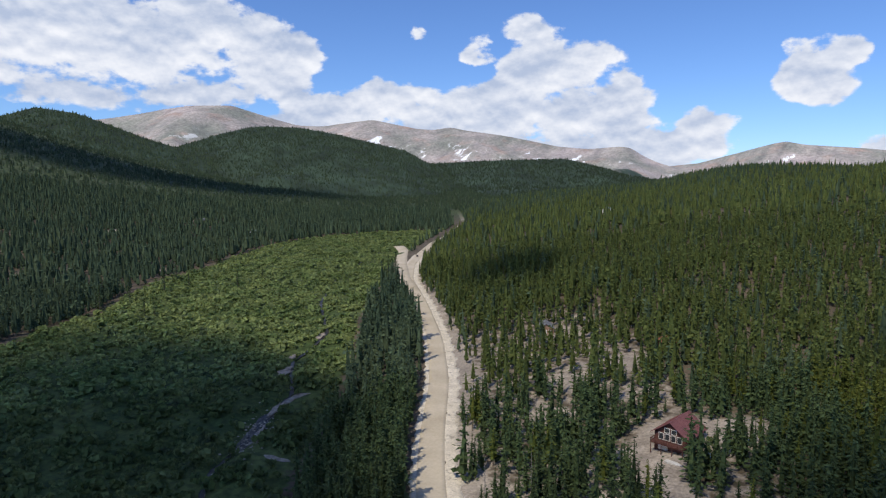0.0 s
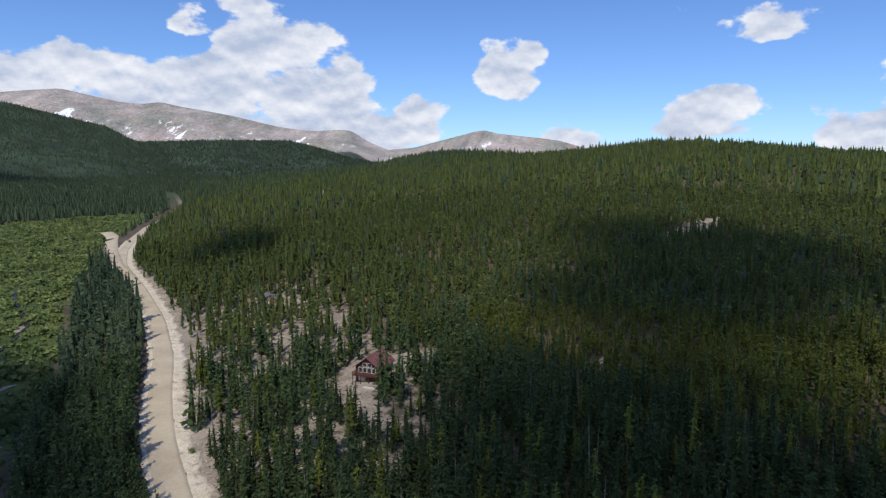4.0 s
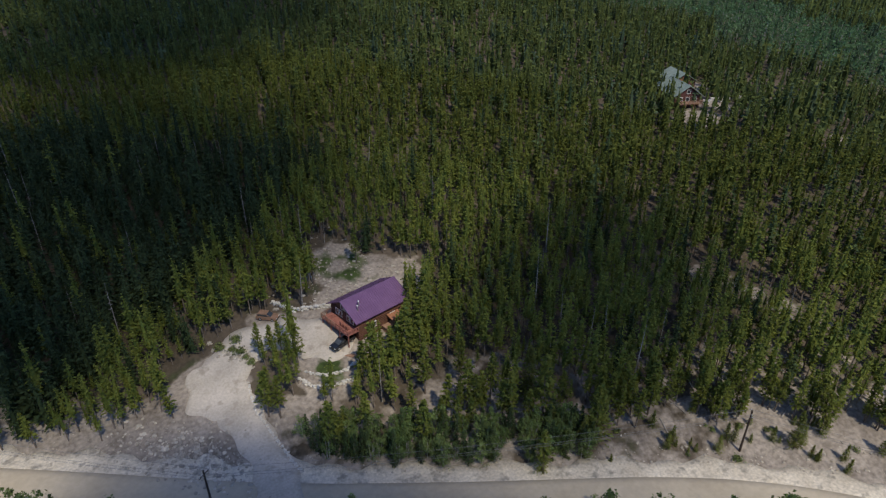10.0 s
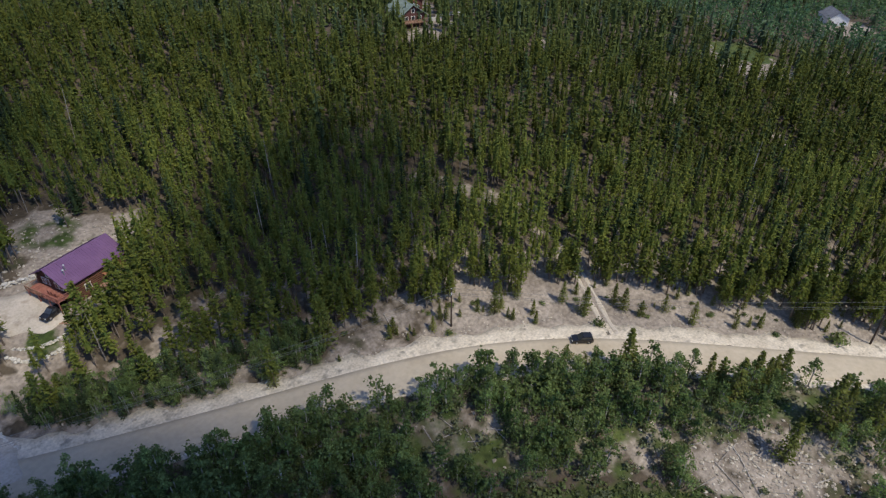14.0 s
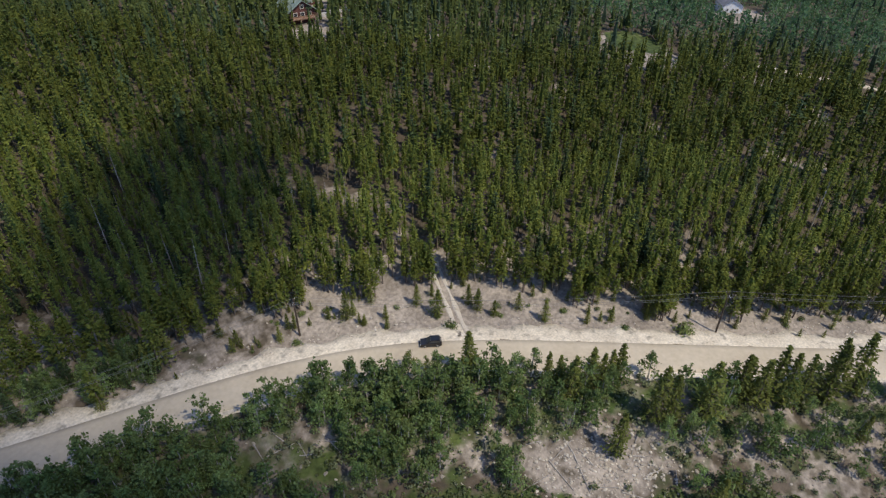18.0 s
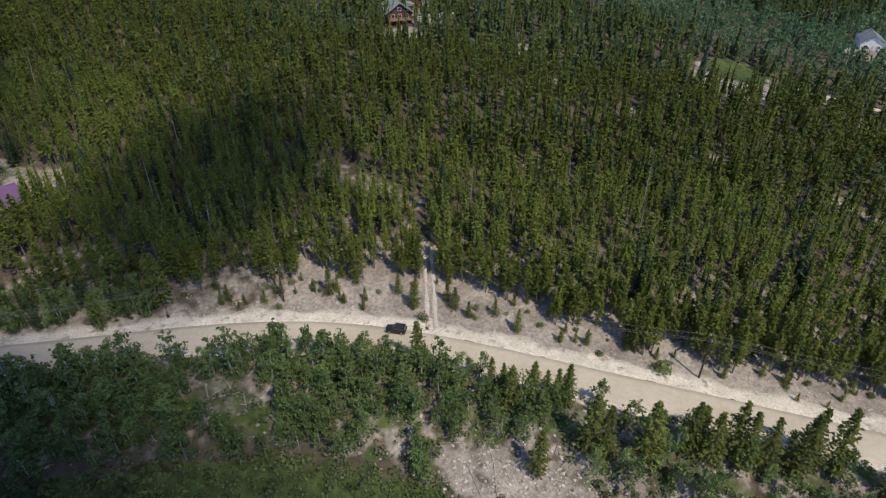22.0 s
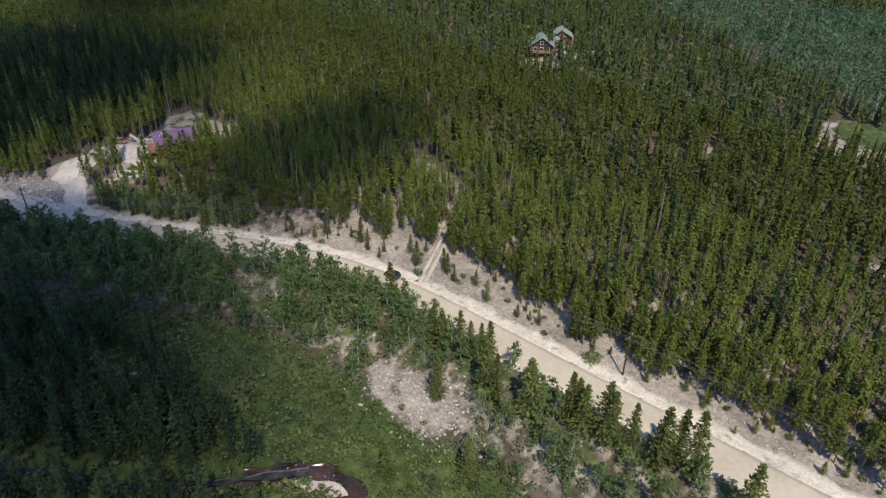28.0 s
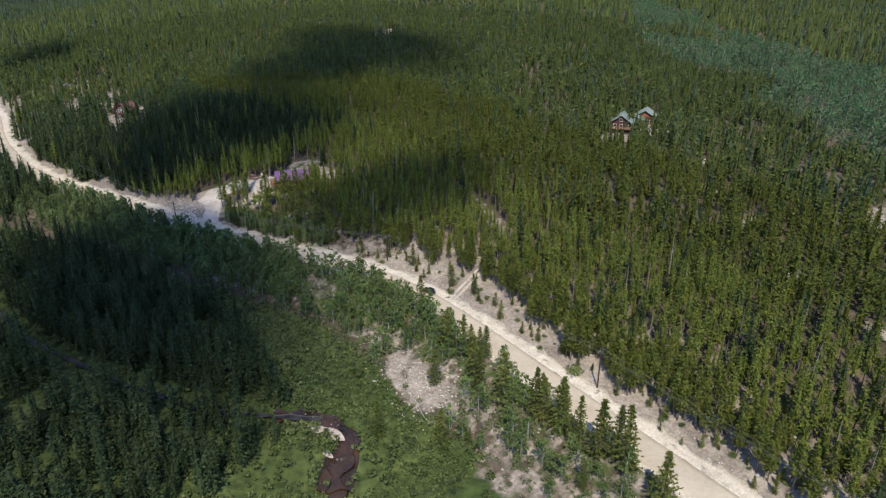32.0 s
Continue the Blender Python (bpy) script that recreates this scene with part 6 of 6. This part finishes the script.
    for _ in range(16):
        grow("garden_shrub", NEAR_BUSH, 207 + pick.uniform(-3.5, 3.5), 74.5 + pick.uniform(-3, 3), pick.uniform(0.8, 1.6), "yellow-green shrub in the garden beside the timber house", "bush", "garden shrubs")
    bushes = [(41.5, 72.4, 1.1), (39.6, 72.8, 1.4), (37.8, 71.9, 1.0), (36.2, 71.2, 1.3), (42.8, 74.6, 1.5), (44.2, 71.5, 1.6), (-84.8, 93.2, 1.9), (-134, 93.6, 2.6), (-121.5, 94.3, 1.1), (-54, 88.5, 1.2), (30, 74, 1.2), (152, 13.5, 1.6), (190, 8, 1.5)]
    for u, v, h in bushes + [(u := pick.uniform(-190, -20), float(road_v(u)) + pick.uniform(7.5, 15), pick.uniform(0.5, 1.1)) for _ in range(45)]:
        grow("willow_bush", NEAR_BUSH, u, v, h, "small rounded green bush on the stony bank", "bush", "bank bushes")


# ---- set out the things ----
log_house()
maroon_house()
green_house()
small_cabin(291, 92, -20, 7, 9, 3.0, 5.4, logs, rust_roof, "small log cabin with a rust-red roof among pines")
small_cabin(331, 54, 30, 7, 10, 2.8, 4.8, deck_wood, grey_roof, "orange log cabin with a grey metal roof")
small_cabin(436, 50, 10, 7, 10, 2.8, 4.8, white_paint, grey_roof, "grey-roofed cabin in the shaded pines")
small_cabin(440, 82, -30, 6, 8, 2.6, 4.6, white_paint, grey_roof, "small pale cabin in shaded pines")
small_cabin(885, -248, 40, 9, 12, 3.2, 5.6, white_paint, green_roof, "white cabin with a green roof across the meadow")
small_cabin(960, -350, 20, 12, 14, 4, 7, dark_logs, grey_roof, "dark gabled house in the far woods")
small_cabin(692, -266, 60, 8, 10, 3, 5.2, white_paint, grey_roof, "pale cabin at the far edge of the meadow")
small_cabin(704, 186, 10, 10, 12, 3, 5.4, white_paint, green_roof, "green-roofed house on the wooded hillside")
small_cabin(-221, 292, -60, 9, 13, 3.2, 5.8, white_paint, grey_roof, "pale house behind the aspens")
vehicle(-80.6, 88.3, 132, "black sport utility vehicle parked at the edge of the gravel road", black_paint, length=4.3, up=0.1)
vehicle(21.6, 82.0, 200, "black pickup parked before the log house", black_paint, kind="pickup", length=5.4, up=0.2, name="pickup_truck")
vehicle(39.8, 82.2, -40, "old rust-brown station wagon parked in the yard", deck_wood, length=4.5, up=0.05, name="station_wagon")
vehicle(198.5, 73.2, 70, "pale blue car parked beside the timber house", light_blue, length=4.5, up=0.0)
vehicle(655, -17, 130, "dark car standing on the distant gravel road", black_paint, length=4.6, up=0.12)
tarp = thing("covered_woodpile", ground_pose(205, 84, 20), "woodpile under a blue tarpaulin", "woodpile")
part("tarpaulin", prism([(-1.6, 0), (1.6, 0), (1.5, 1.3), (0, 1.7), (-1.5, 1.3)], -1.1, 1.1), blue_paint, tarp)
part("log_stack", block(-1.4, -1.3, 0, 1.4, 1.3, 1.0, 0.05), bark, tarp)
bench = thing("timber_edging", ground_pose(17.6, 80.5, -40, 0.05), "orange timber edging along the yard", "edging")
for k in range(3):
    part("timber", block(-3.2, -0.14 + 0.32 * k, 0.0, 3.2, 0.14 + 0.32 * k, 0.22, 0.02), deck_wood, bench)
utility_line()
stone_wall([(42, 86.5), (36, 86.3), (32, 89), (29.5, 91)], "low wall of pale boulders behind the yard", 0.75, 3, 1)
stone_wall([(25.3, 73.6), (23.2, 73.6), (20.5, 74.6), (18.2, 76.6), (17.0, 79.2), (16.8, 81)], "upper curved dry-stone terrace wall", 0.62, 2, 2)
stone_wall([(25.6, 71.8), (23.6, 71.3), (21.2, 71.5), (18.2, 73.2), (15.5, 76)], "lower curved dry-stone terrace wall", 0.7, 2, 3)
stone_wall([(34.2, 67.5), (31.8, 65.3), (29, 62.9), (23.5, 60.2), (18.9, 58), (14.5, 56)], "row of boulders along the driveway", 0.6, 1, 4)
scatter_stones("bank_rubble", "pale broken stones on the bank above the meadow", 1100, lambda g: (g.normal(-111, 9), g.normal(64, 4)), 0.08, 0.8, 21)
scatter_stones("bank_rubble", "pale stones between the roadside aspens", 700, lambda g: (lambda u: (u, float(road_v(u)) - g.uniform(8, 27)))(g.uniform(-175, 30)), 0.12, 0.8, 22)
scatter_stones("roadside_stones", "loose pale stones along the road's shoulder", 2200, lambda g: (lambda u: (u, float(road_v(u)) + 6.0 + abs(g.normal(0, 3.2))))(g.uniform(-200, 260)), 0.08, 0.6, 23)
scatter_stones("yard_edging", "pale boulders heaped between the driveway and the yard", 150, lambda g: (g.normal(39.5, 2.6), g.normal(72, 0.9)), 0.2, 1.1, 29)
scatter_stones("yard_stones", "pale boulders and rubble round the log house's clearing", 500, lambda g: (g.normal(34, 9), g.normal(100, 8)), 0.15, 1.0, 24)
scatter_stones("stream_stones", "pale cobbles and sand bars in the stream", 80, lambda g: (g.normal(-109, 3.5), g.normal(37.8, 2.0)), 0.1, 0.45, 25)
ribbon("sand_bar", [(-103.5, 35.8), (-107, 37.2), (-110, 39.4), (-112.8, 40.4)], 1.25, -0.42, [sand_mat], "pale sand bar in the stream bend", "sand bar", wave=0.2, steps=0.5, rounded=-1, cross=5)
ribbon("sand_bar", [(-109.5, 33.8), (-113.2, 35.3), (-115.6, 35.8)], 0.7, -0.42, [sand_mat], "narrow sand bar beside the pool", "sand bar", wave=0.2, steps=0.5, rounded=-1, cross=5)
scatter_stones("island_rubble", "grey rubble on the mound beside the driveway", 900, lambda g: (g.normal(34, 6), g.normal(50.5, 2.6)), 0.1, 0.9, 27)
scatter_stones("creek_stones", "pale cobbles along the creek in the meadow", 260, lambda g: (g.normal(246, 11), g.normal(-59, 3)), 0.15, 0.9, 28)
scatter_stones("far_boulders", "pale boulders in a clearing across the meadow", 60, lambda g: (g.normal(797, 6), g.normal(-392, 4)), 1.0, 5.0, 26)
fallen_logs()
single_trees()
